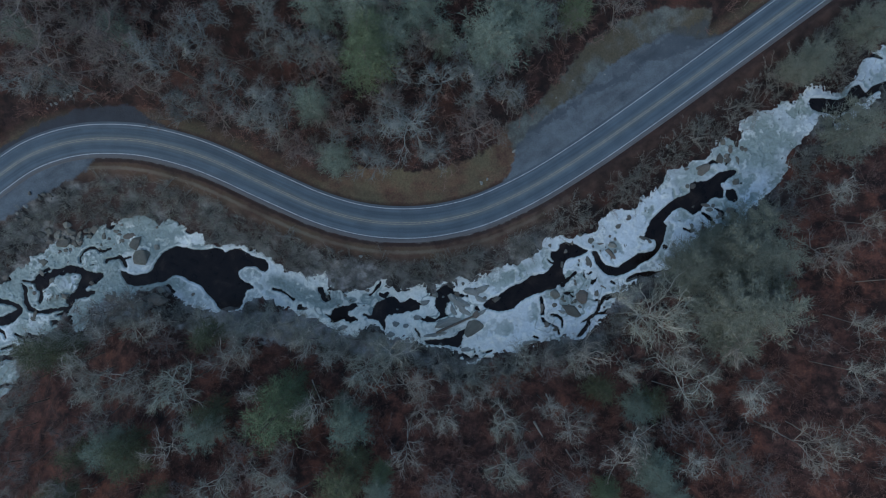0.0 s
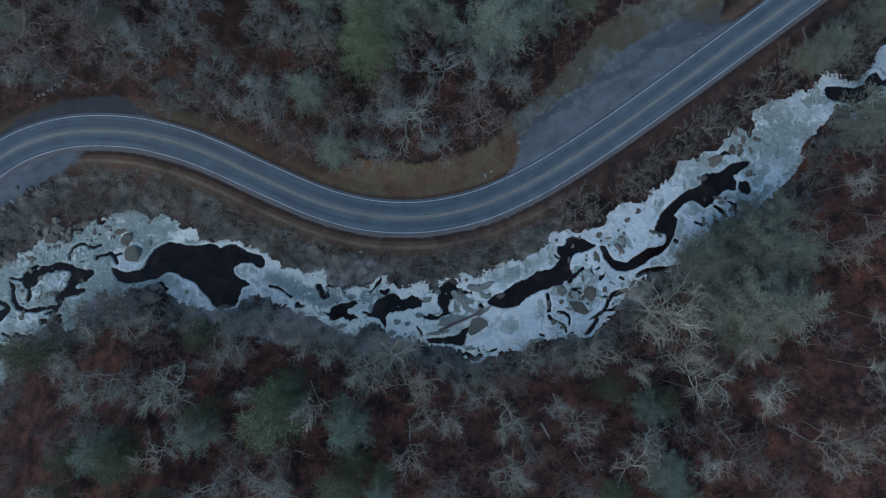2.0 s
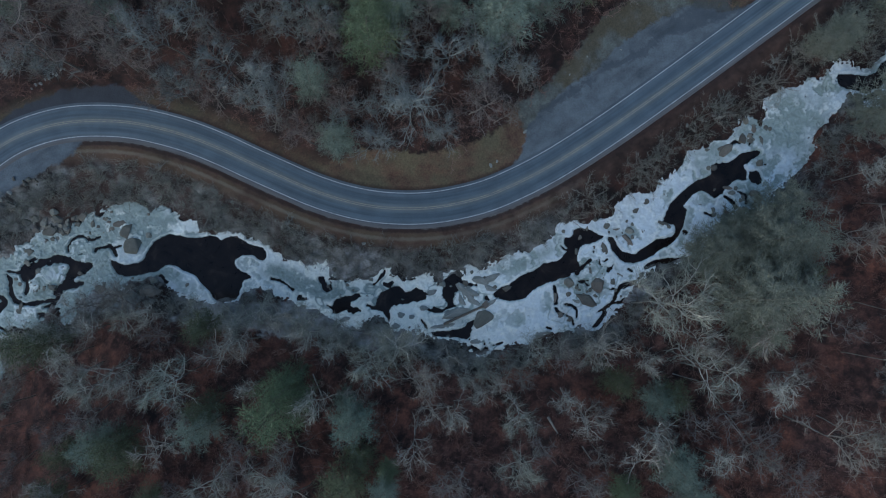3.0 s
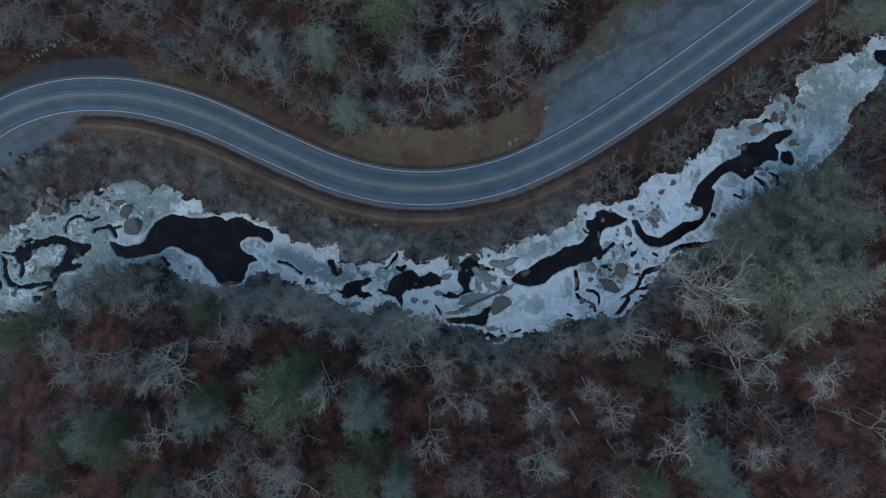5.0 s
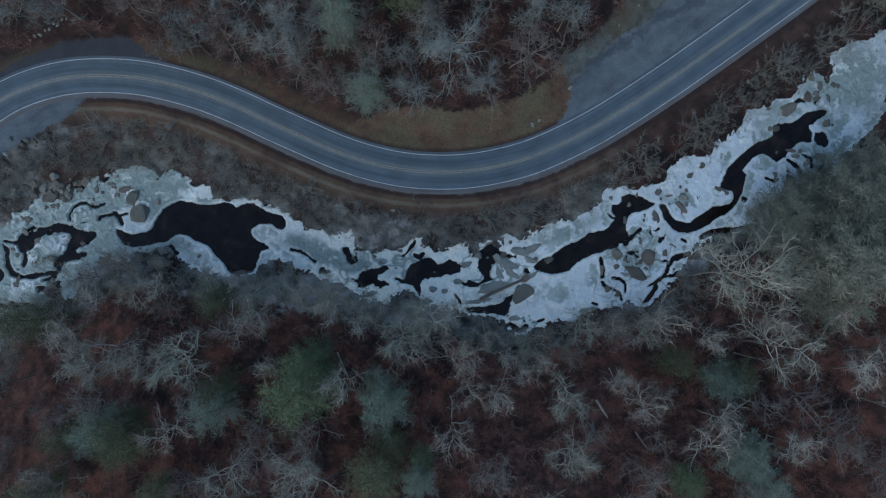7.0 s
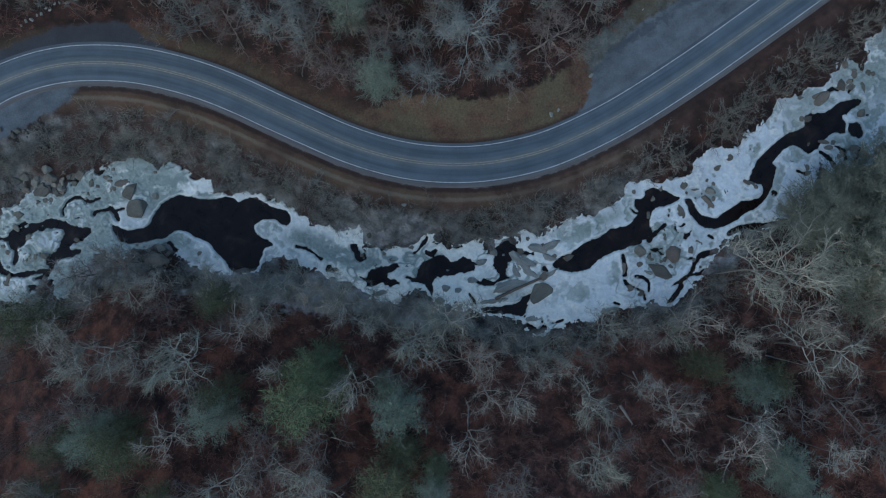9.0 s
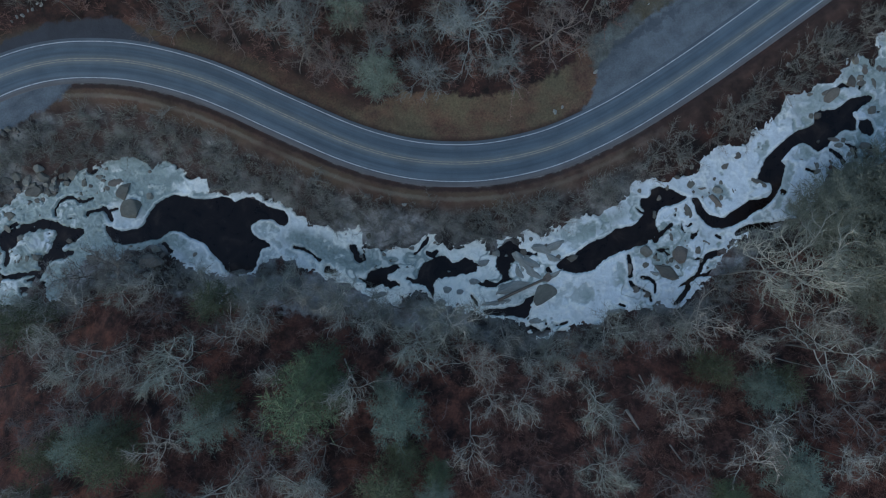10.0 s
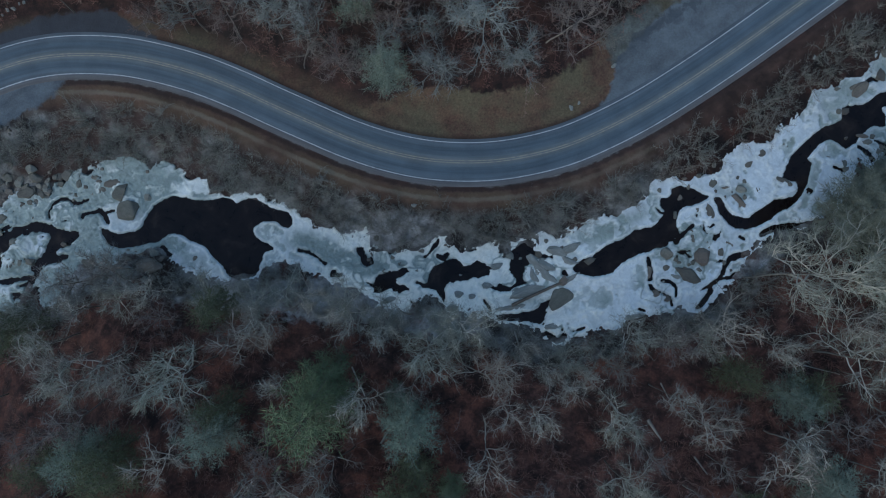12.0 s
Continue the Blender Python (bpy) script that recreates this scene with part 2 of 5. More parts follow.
outline((-14.7, -13.9), (-14.4, -12.3), (-13.4, -10.9), (-12, -10.5), (-10.8, -9.8), (-9.4, -10), (-8.8, -10.7), (-7.7, -11), (-6.2, -10.3), (-5, -10.8), (-4.4, -11.3), (-4.1, -12.1), (-4.8, -12.7), (-6.3, -13), (-7.7, -13.3), (-9.6, -13.6), (-11.5, -14), (-11.9, -14.9), (-11.7, -16.2), (-12, -17.1), (-12.7, -15.8), (-13.7, -15), (-15.6, -14.4), (-16.9, -13.7), (-15.8, -13.7))  # mid pool
outline((-2, -9.6), (-0.5, -8.6), (1, -7.4), (1.9, -6.9), (2.9, -7.4), (3.3, -8.7), (4, -9.1), (3.6, -9.9), (2.6, -10.4), (1.8, -11.1), (1.4, -12.1), (1.6, -13.4), (2.1, -14.1), (1, -14.4), (-0.3, -15), (-1.5, -15.3), (-2.9, -14.7), (-2.5, -14.1), (-1, -14.6), (0.3, -13.9), (-0.1, -12.7), (-0.7, -11.7), (-0.7, -10.2), (-1.1, -9.6))  # crook
outline((-3.2, -19.4), (-1.1, -19.2), (1.3, -18.9), (3.2, -18.6), (4.4, -17.5), (6.1, -16.7), (5.5, -17.9), (5.1, -19.1), (4.8, -20.2), (4.1, -20.8), (2.7, -20.7), (0.8, -20.4), (-1.1, -20.3), (-2.6, -20.1))  # slab pool
outline((9.8, -11.5), (10.8, -10.4), (12.7, -9.8), (14.2, -8.9), (16.1, -7.6), (18.5, -6.7), (19.9, -5.6), (21.8, -5), (23.7, -4.7), (24.5, -3.5), (25.3, -2.4), (24.5, -1.4), (24.7, -0.1), (25.7, 0.1), (26.5, 0.7), (26.6, 1.5), (28.5, 1.9), (30.4, 1.4), (31.8, 0.5), (32.8, 0.2), (31.8, -0.5), (30.9, -1), (29, -1.5), (28, -2.1), (27.5, -3), (27.3, -4.7), (27.8, -6), (26.7, -7), (25.6, -7.7), (24.1, -8.3), (22.2, -9), (19.8, -9.9), (17.9, -10.8), (16.5, -12.3), (15.1, -12.9), (13.6, -13.1), (11.7, -12.9), (10.3, -12.2))  # long channel
outline((33.4, -0.2), (34.4, 0.1), (35.1, -0.8), (35.9, -2.2), (37, -3.1), (38.4, -3.5), (39.3, -3.5), (40.8, -2.4), (42.2, -1.6), (43.6, -0.6), (45.5, -0.4), (46.9, -0), (47.6, 0.9), (47.6, 1.8), (46.7, 3.1), (46.2, 4.5), (46.2, 5.7), (47.1, 6.9), (48.5, 6.9), (50, 5.4), (49.4, 3.5), (48.9, 1.6), (47.9, -0.2), (46.4, -1.6), (44.5, -2.6), (43.1, -3.8), (41.2, -4.7), (39.3, -5.4), (37.9, -5.4), (36.5, -5), (35.5, -4.1), (34.6, -2.9), (34.1, -1.6))  # bend channel
outline((45, 3), (45.8, 5.2), (46.7, 6.7), (48.2, 8.4), (50, 9.9), (52.5, 11.6), (55, 12.8), (55.3, 14.7), (57.5, 15.1), (59.4, 15.5), (61.5, 17), (63.7, 17.6), (65.3, 17.5), (64.9, 16.5), (63.4, 15.8), (62.7, 14.8), (61.7, 14.8), (62.4, 13.4), (62.1, 11.8), (60.2, 11.6), (58.4, 10.1), (57.4, 8.9), (55.7, 8), (54.5, 8.9), (53.1, 9.4), (51.3, 8.7), (50, 7.3), (49, 5.5), (48.5, 3.2), (46.9, 2.5))  # upper channel
outline((62.9, 13.3), (64.4, 13.3), (65.2, 12.5), (65.2, 10.8), (63.9, 10.8), (63, 11.6))  # under shelf
outline((81, 32.5), (82.3, 33.2), (85, 33.1), (87.8, 32.8), (89.7, 33.9), (90.5, 35.1), (92.2, 36.1), (93.6, 34.4), (95.3, 35.8), (98.9, 36.9), (102, 38.5), (102, 36.5), (98.9, 35.3), (95.6, 34.3), (93.4, 32.9), (91.5, 32.1), (90.1, 30.4), (88.9, 30.2), (87.4, 29.2), (85.3, 29.7), (83.5, 30.2), (82, 30.9))  # head pool
stroke((-79.9, -1.9, 0.15), (-79.9, -0.6, 0.2), (-78.9, 0.7, 0.2), (-77.7, 1.5, 0.18), (-76.5, 1.2, 0.18), (-74.9, 0.6, 0.2), (-73.9, 1, 0.18), (-73.1, 1.3, 0.15))
stroke((-74.2, -1.7, 0.1), (-73.6, -1.1, 0.15), (-72.2, -0.9, 0.2), (-71.2, -0.5, 0.3), (-70.5, -1.1, 0.39), (-70, -2.1, 0.49), (-69.6, -2.7, 0.3))
stroke((-70.2, -1.1, 0.3), (-69.2, -0.8, 0.2), (-68.6, -0.6, 0.1))
stroke((-81.7, -10.4, 0.39), (-82.3, -11.7, 0.39), (-83.5, -12.9, 0.3), (-85.1, -13.4, 0.15))
stroke((-88.6, -4, 0.3), (-87.8, -3.5, 0.2), (-86.6, -3.3, 0.2))
stroke((-30.8, -12, 0.59), (-30, -12.4, 0.3))
stroke((-36.8, -7.9, 0.15), (-35.1, -8.3, 0.25), (-33.5, -9.2, 0.25), (-32.1, -10.4, 0.2))
stroke((-20.2, -14.8, 0.49), (-19, -14.4, 0.39), (-18.1, -14.8, 0.3))
stroke((-25.2, -13.6, 0.2), (-24, -14.2, 0.3))
stroke((-15.1, -9.4, 0.15), (-14.3, -8.7, 0.2), (-13.8, -7.9, 0.3), (-13.2, -7.3, 0.3), (-12.8, -6.4, 0.15))
stroke((-12.9, -9.4, 0.39), (-12, -9.6, 0.39), (-11.3, -9.1, 0.2))
stroke((-8, -8.3, 0.15), (-7.2, -8.4, 0.2), (-6.5, -8.2, 0.1))
stroke((-4.8, -11.3, 0.3), (-3.7, -11.5, 0.25), (-2.9, -11, 0.15))
stroke((3.8, -9.7, 0.2), (4.9, -9.5, 0.25), (6.1, -9.7, 0.15))
stroke((8.3, -12.4, 0.39), (8.7, -12.6, 0.3))
stroke((27.1, -7.4, 0.49), (28.2, -6.2, 0.44), (29.2, -5.4, 0.35), (30.2, -4.6, 0.2))
stroke((23.8, -1.6, 0.1), (24.5, -2.4, 0.25), (25.4, -2.6, 0.2))
stroke((22.3, -10.1, 0.2), (22.6, -11.1, 0.39), (22.7, -12.4, 0.49), (22.6, -13.6, 0.3))
stroke((22.6, -14.5, 0.15), (23.5, -15.6, 0.2), (24.7, -16, 0.15), (25.8, -16.8, 0.25), (26.3, -18, 0.2))
stroke((24.5, -13.9, 0.2), (26, -14.1, 0.39), (27, -15.1, 0.39), (26.9, -16.6, 0.25))
stroke((33.8, -10.9, 0.2), (35.1, -10.7, 0.3))
stroke((38.9, -9.4, 0.3), (37.3, -9.8, 0.49), (36.1, -10.3, 0.49), (35.3, -11.4, 0.39), (34.7, -13, 0.39), (33.4, -14.3, 0.39), (32.1, -15, 0.25), (31.1, -15.6, 0.15))
stroke((34.5, -13.7, 0.3), (36, -13.5, 0.39), (37, -13, 0.3))
stroke((32.8, -15.6, 0.39), (32, -16.7, 0.49), (31.1, -18, 0.39), (30.3, -18.6, 0.2))
# no real lead: the forest bank's shade on the ice, drawn as dark water
stroke((41.2, -6.4, 0.3), (42.8, -5.5, 0.49), (45, -5.1, 0.49), (47.8, -4.8, 0.39), (51.1, -4.3, 0.3))
stroke((31.8, -4.6, 0.1), (32.8, -5, 0.2), (33.4, -4.6, 0.2))
stroke((33.7, -6.9, 0.3), (34.3, -6.3, 0.3), (34.7, -5.7, 0.15))
stroke((37.9, -6.7, 0.25), (38.4, -7.1, 0.25))
stroke((27.4, -9.1, 0.2), (28.6, -9.3, 0.3), (29.5, -9.9, 0.15))
stroke((4.1, -22.8, 0.3), (5.3, -22.5, 0.39), (6.2, -23.2, 0.49), (7.2, -23.6, 0.25), (8.3, -22.7, 0.2))
stroke((9.4, -22.3, 0.15), (10.6, -21.9, 0.3), (11.5, -21.6, 0.15))
stroke((19.3, -20.5, 0.15), (20.6, -20.2, 0.15), (21.8, -19.8, 0.1))
stroke((26.2, -5.3, 0.1), (26.5, -5.8, 0.15))
stroke((-3.9, -14.6, 0.15), (-2.9, -15, 0.3), (-1.4, -15.2, 0.2))
stroke((-5.4, -16.7, 0.1), (-4.7, -17.6, 0.2), (-4.1, -18.6, 0.15))
stroke((-93.1, -5.8, 0.25), (-91, -6.1, 0.37), (-89, -5.8, 0.5), (-86.4, -5, 0.62), (-85.1, -4, 0.62), (-83.9, -4.2, 0.5), (-82.3, -3.5, 0.37))
stroke((-89, -7, 0.37), (-88.7, -8.7, 0.5), (-89.2, -10.5, 0.37))
stroke((-93.3, -6.4, 0.19), (-92.3, -7.7, 0.44), (-92.3, -10, 0.44), (-91.5, -11.9, 0.5), (-89, -12.8, 0.5), (-85.4, -12.4, 0.44), (-82.6, -11.9, 0.25))
stroke((-100.7, -9.7, 0.5), (-97.4, -10.5, 0.5), (-95.1, -11, 0.5), (-93.6, -12.2, 0.62), (-95.1, -13.8, 1), (-97.4, -14.8, 1), (-100, -14.5, 0.75))
stroke((-99.4, -16.5, 0.37), (-97.4, -17.3, 0.31), (-96.9, -18.5, 0.25))
stroke((-94.6, -17.8, 0.25), (-93, -18.6, 0.37), (-92, -18.3, 0.25))
stroke((-91.8, -17.8, 0.25), (-90.5, -18.6, 0.5), (-89, -18.8, 0.5), (-89.2, -20.3, 0.37))
stroke((-97.9, -21.1, 0.25), (-96.4, -20.7, 0.31), (-94.8, -20.1, 0.19))
stroke((-99.2, -23.8, 0.5), (-97.1, -22.8, 0.5), (-95.3, -23.3, 0.31))
stroke((-99.4, -30.1, 0.37), (-97.1, -29.1, 0.31), (-94.8, -29.1, 0.25), (-93, -30.1, 0.19))
stroke((-96.8, -33.7, 0.37), (-97.6, -32.4, 0.37), (-96.6, -31.4, 0.25))
stroke((-119.7, -31.3, 1.12), (-113.5, -23.8, 1.12), (-107.1, -17.5, 1.12), (-100.7, -13.7, 1))
stroke((63, 18.7, 0.12), (63.5, 19.7, 0.19), (63.7, 21, 0.19))
stroke((59.5, 19, 0.25), (60.3, 19.5, 0.31), (61.2, 19.2, 0.12))
stroke((86.9, 28, 0.37), (88.4, 28.7, 0.5), (89.6, 29.2, 0.37))
stroke((86.4, 25.5, 0.25), (87.6, 25.7, 0.5), (88.6, 25, 0.25))
stroke((102, 37.3, 1.12), (111.9, 43.4, 1.24), (121.9, 47, 1.24))
stroke((57.9, 8.1, 0.25), (59.4, 7.1, 0.37), (60.1, 5.9, 0.31))
stroke((60.6, 9.1, 0.19), (61.9, 8.3, 0.37), (62.3, 6.9, 0.25))
stroke((63.8, 6.4, 0.25), (64.8, 7.6, 0.25), (64.6, 8.8, 0.12))
stroke((53.7, 4.9, 0.25), (55.2, 4.2, 0.25))
stroke((91.8, 41.3, 0.25), (93.5, 42.3, 0.37), (95.5, 42.5, 0.37), (97.2, 41.8, 0.25))


def open_water(x, y):
    """Distance to the open water's edge: minus in the open, plus under ice."""
    best = np.full(x.shape, 99.0)
    for p in OUTLINES:
        lo, hi = p.min(0) - 4, p.max(0) + 4
        k = np.nonzero((x > lo[0]) & (x < hi[0]) & (y > lo[1]) & (y < hi[1]))[0]
        best[k] = np.minimum(best[k], -inside(x[k], y[k], p[:-1]))
    for s in STROKES:
        s = spline(s, 0.8)
        lo, hi = s.min(0) - 4, s.max(0) + 4
        k = np.nonzero((x > lo[0]) & (x < hi[0]) & (y > lo[1]) & (y < hi[1]))[0]
        for a, b in zip(s[:-1], s[1:]):
            d = b[:2] - a[:2]
            u = np.clip(((x[k] - a[0]) * d[0] + (y[k] - a[1]) * d[1]) / max(d @ d, 1e-9), 0, 1)
            best[k] = np.minimum(best[k], np.hypot(x[k] - a[0] - u * d[0], y[k] - a[1] - u * d[1]) - a[2] - u * (b[2] - a[2]))
    return best


# ---------------------------------------------------------------- materials


def material(name):
    m = bpy.data.materials.new(name)
    m.use_nodes = True
    n, l = m.node_tree.nodes, m.node_tree.links
    return m, n, l, n["Principled BSDF"]


def noise_node(n, l, scale, detail=4.0, rough=0.55, coords="Object", warp=0.0):
    tc = n.new("ShaderNodeTexCoord")
    t = n.new("ShaderNodeTexNoise")
    t.inputs["Scale"].default_value, t.inputs["Detail"].default_value, t.inputs["Roughness"].default_value = scale, detail, rough
    t.inputs["Distortion"].default_value = warp
    l.new(tc.outputs[coords], t.inputs["Vector"])
    return t.outputs["Fac"]


def ramp(n, l, fac, *stops):
    r = n.new("ShaderNodeValToRGB")
    e = r.color_ramp.elements
    while len(e) < len(stops):
        e.new(0.5)
    for el, (p, c) in zip(e, stops):
        el.position, el.color = p, (c, c, c, 1) if isinstance(c, (int, float)) else (*c, 1)
    l.new(fac, r.inputs[0])
    return r.outputs[0]


def mix(n, l, fac, a, b, mode="MIX"):
    m = n.new("ShaderNodeMix")
    m.data_type, m.blend_type = "RGBA", mode
    for sock, v in ((m.inputs[0], fac), (m.inputs[6], a), (m.inputs[7], b)):
        if isinstance(v, (int, float)):
            sock.default_value = v
        elif isinstance(v, tuple):
            sock.default_value = (*v, 1)
        else:
            l.new(v, sock)
    return m.outputs[2]


def calc(n, l, op, a, b=0.0, c=0.0):
    m = n.new("ShaderNodeMath")
    m.operation = op
    for sock, v in zip(m.inputs, (a, b, c)):
        if isinstance(v, (int, float)):
            sock.default_value = v
        else:
            l.new(v, sock)
    return m.outputs[0]


def attribute(n, name):
    a = n.new("ShaderNodeAttribute")
    a.attribute_name = name
    return a.outputs["Fac"]


def bump(n, l, bsdf, height, strength, distance):
    b = n.new("ShaderNodeBump")
    b.inputs["Strength"].default_value, b.inputs["Distance"].default_value = strength, distance
    l.new(height, b.inputs["Height"])
    l.new(b.outputs[0], bsdf.inputs["Normal"])


def ground_material():
    m, n, l, b = material("forest_floor")
    big, mid, fine = noise_node(n, l, 0.06, 4), noise_node(n, l, 0.35, 5, 0.6), noise_node(n, l, 3.0, 6, 0.7)
    drift = noise_node(n, l, 0.3, 6, 0.68)
    litter = ramp(n, l, drift, (0.40, (0.015, 0.009, 0.008)), (0.5, (0.052, 0.0255, 0.0195)), (0.63, (0.125, 0.056, 0.039)))
    dim = ramp(n, l, noise_node(n, l, 0.45, 6, 0.68), (0.40, (0.014, 0.009, 0.0085)), (0.5, (0.042, 0.0235, 0.0195)), (0.63, (0.10, 0.054, 0.043)))
    litter = mix(n, l, ramp(n, l, big, (0.42, 0.0), (0.6, 1.0)), litter, dim)
    # litter darkened north of the river, brightened south to offset the slopes' light
    litter = mix(n, l, attribute(n, "south_lift"), mix(n, l, 1.0, litter, (0.62, 0.58, 0.58), "MULTIPLY"), mix(n, l, 1.0, litter, (1.6, 1.38, 1.3), "MULTIPLY"))
    litter = mix(n, l, 0.75, litter, ramp(n, l, fine, (0.3, 0.45), (0.7, 1.45)), "MULTIPLY")
    grass = ramp(n, l, mid, (0.3, (0.07, 0.036, 0.026)), (0.5, (0.115, 0.066, 0.042)), (0.66, (0.145, 0.098, 0.06)), (0.78, (0.105, 0.092, 0.055)))
    grass = mix(n, l, ramp(n, l, noise_node(n, l, 0.16, 5, 0.65), (0.42, 0.0), (0.6, 0.75)), grass, (0.12, 0.108, 0.062))
    grass = mix(n, l, 0.85, grass, ramp(n, l, fine, (0.3, 0.5), (0.7, 1.5)), "MULTIPLY")
    grass = mix(n, l, ramp(n, l, big, (0.5, 0.0), (0.66, 0.6)), grass, mix(n, l, 0.8, (0.085, 0.08, 0.05), ramp(n, l, fine, (0.3, 0.5), (0.7, 1.5)), "MULTIPLY"))
    gravel = ramp(n, l, mid, (0.3, (0.09, 0.108, 0.125)), (0.65, (0.14, 0.162, 0.182)))
    turned = n.new("ShaderNodeMapping")
    turned.inputs["Rotation"].default_value = (0, 0, radians(-36))
    drawn = n.new("ShaderNodeMapping")
    drawn.inputs["Scale"].default_value = (0.09, 0.4, 1)
    place = n.new("ShaderNodeTexCoord")
    l.new(place.outputs["Object"], turned.inputs["Vector"])
    streak = n.new("ShaderNodeTexNoise")
    streak.inputs["Scale"].default_value, streak.inputs["Detail"].default_value = 1.0, 6.0
    l.new(turned.outputs[0], drawn.inputs["Vector"])
    l.new(drawn.outputs[0], streak.inputs["Vector"])
    gravel = mix(n, l, 0.8, gravel, ramp(n, l, streak.outputs["Fac"], (0.34, 0.6), (0.46, 0.95), (0.66, 1.15)), "MULTIPLY")
    gravel = mix(n, l, 0.5, gravel, ramp(n, l, fine, (0.35, 0.7), (0.65, 1.25)), "MULTIPLY")
    scree = ramp(n, l, mid, (0.3, (0.05, 0.046, 0.036)), (0.5, (0.10, 0.108, 0.098)), (0.7, (0.15, 0.165, 0.155)))
    scree = mix(n, l, ramp(n, l, noise_node(n, l, 0.13, 4, 0.6), (0.46, 0.0), (0.6, 0.8)), scree, (0.085, 0.07, 0.042))
    scree = mix(n, l, 0.6, scree, ramp(n, l, fine, (0.35, 0.6), (0.65, 1.4)), "MULTIPLY")
    ragged = calc(n, l, "MULTIPLY_ADD", noise_node(n, l, 0.5, 6, 0.65), 0.9, -0.45)

    def zone(name):
        return ramp(n, l, calc(n, l, "ADD", attribute(n, name), ragged), (0.42, 0.0), (0.58, 1.0))

    heath = ramp(n, l, mid, (0.38, (0.022, 0.019, 0.018)), (0.5, (0.112, 0.107, 0.098)), (0.64, (0.245, 0.238, 0.22)))
    heath = mix(n, l, ramp(n, l, noise_node(n, l, 0.11, 4, 0.6), (0.5, 0.0), (0.6, 0.9)), heath, mix(n, l, 0.75, (0.045, 0.023, 0.018), ramp(n, l, mid, (0.3, 0.4), (0.7, 1.6)), "MULTIPLY"))
    heath = mix(n, l, 0.75, heath, ramp(n, l, fine, (0.3, 0.45), (0.7, 1.45)), "MULTIPLY")
    col = mix(n, l, zone("heath"), litter, heath)
    col = mix(n, l, zone("verge"), col, grass)
    # bands beside the asphalt: a narrow dark brown one, then a worn tan track
    wander = calc(n, l, "MULTIPLY_ADD", noise_node(n, l, 0.9, 5, 0.65), 0.08, -0.04)
    patchy = calc(n, l, "MULTIPLY", ramp(n, l, noise_node(n, l, 0.07, 3), (0.38, 0.35), (0.58, 1.0)), attribute(n, "track"))
    earth = mix(n, l, 0.8, (0.052, 0.029, 0.021), ramp(n, l, mid, (0.36, 0.3), (0.64, 1.7)), "MULTIPLY")
    south_of = calc(n, l, "ADD", calc(n, l, "MULTIPLY", attribute(n, "road_side"), -0.1), wander)
    north_of = calc(n, l, "ADD", calc(n, l, "MULTIPLY", attribute(n, "road_side"), 0.1), wander)
    col = mix(n, l, ramp(n, l, south_of, (0.46, 0.0), (0.5, 0.9), (0.72, 0.8), (0.95, 0.0)), col, earth)
    col = mix(n, l, calc(n, l, "MULTIPLY", ramp(n, l, south_of, (0.46, 0.0), (0.5, 0.9), (0.7, 0.85), (0.9, 0.0)), patchy), col, mix(n, l, 0.5, grass, (0.13, 0.068, 0.042)))
    col = mix(n, l, calc(n, l, "MULTIPLY", ramp(n, l, north_of, (0.36, 0.0), (0.40, 0.8), (0.55, 0.8), (0.75, 0.0)), 0.8), col, grass)
    col = mix(n, l, calc(n, l, "MULTIPLY", ramp(n, l, south_of, (0.575, 0.0), (0.605, 1.0), (0.64, 1.0), (0.68, 0.0)), patchy), col, mix(n, l, 0.3, (0.175, 0.145, 0.11), grass))
    dark_band = mix(n, l, 0.35, (0.042, 0.024, 0.019), litter)
    col = mix(n, l, ramp(n, l, south_of, (0.41, 0.0), (0.44, 0.95), (0.48, 0.9), (0.525, 0.0)), col, dark_band)
    col = mix(n, l, ramp(n, l, north_of, (0.35, 0.0), (0.375, 0.75), (0.41, 0.6), (0.47, 0.0)), col, dark_band)
    col = mix(n, l, zone("scree"), col, scree)
    # frosted bank, its colour raised to make up for shade under the trees
    pale = mix(n, l, 0.9, (0.36, 0.348, 0.335), ramp(n, l, mid, (0.32, 0.55), (0.5, 0.95), (0.68, 1.3)), "MULTIPLY")
    pale = mix(n, l, 0.6, pale, ramp(n, l, fine, (0.3, 0.6), (0.7, 1.3)), "MULTIPLY")
    col = mix(n, l, calc(n, l, "MULTIPLY", zone("frost"), ramp(n, l, noise_node(n, l, 0.55, 6, 0.7, warp=0.6), (0.36, 0.25), (0.56, 1.0))), col, pale)
    col = mix(n, l, zone("gravel"), col, gravel)
    col = mix(n, l, calc(n, l, "MULTIPLY", ramp(n, l, calc(n, l, "ADD", attribute(n, "damp"), calc(n, l, "MULTIPLY_ADD", noise_node(n, l, 0.22, 6, 0.7, warp=1.0), 2.6, -1.45)), (0.4, 0.0), (0.7, 1.0)), 0.6), col, (0.05, 0.06, 0.072))
    tar = mix(n, l, 0.6, (0.046, 0.05, 0.06), ramp(n, l, mid, (0.3, 0.75), (0.7, 1.25)), "MULTIPLY")
    col = mix(n, l, zone("tar"), col, tar)
    l.new(col, b.inputs["Base Color"])
    b.inputs["Roughness"].default_value = 0.95
    bump(n, l, b, fine, 0.8, 0.12)
    return m


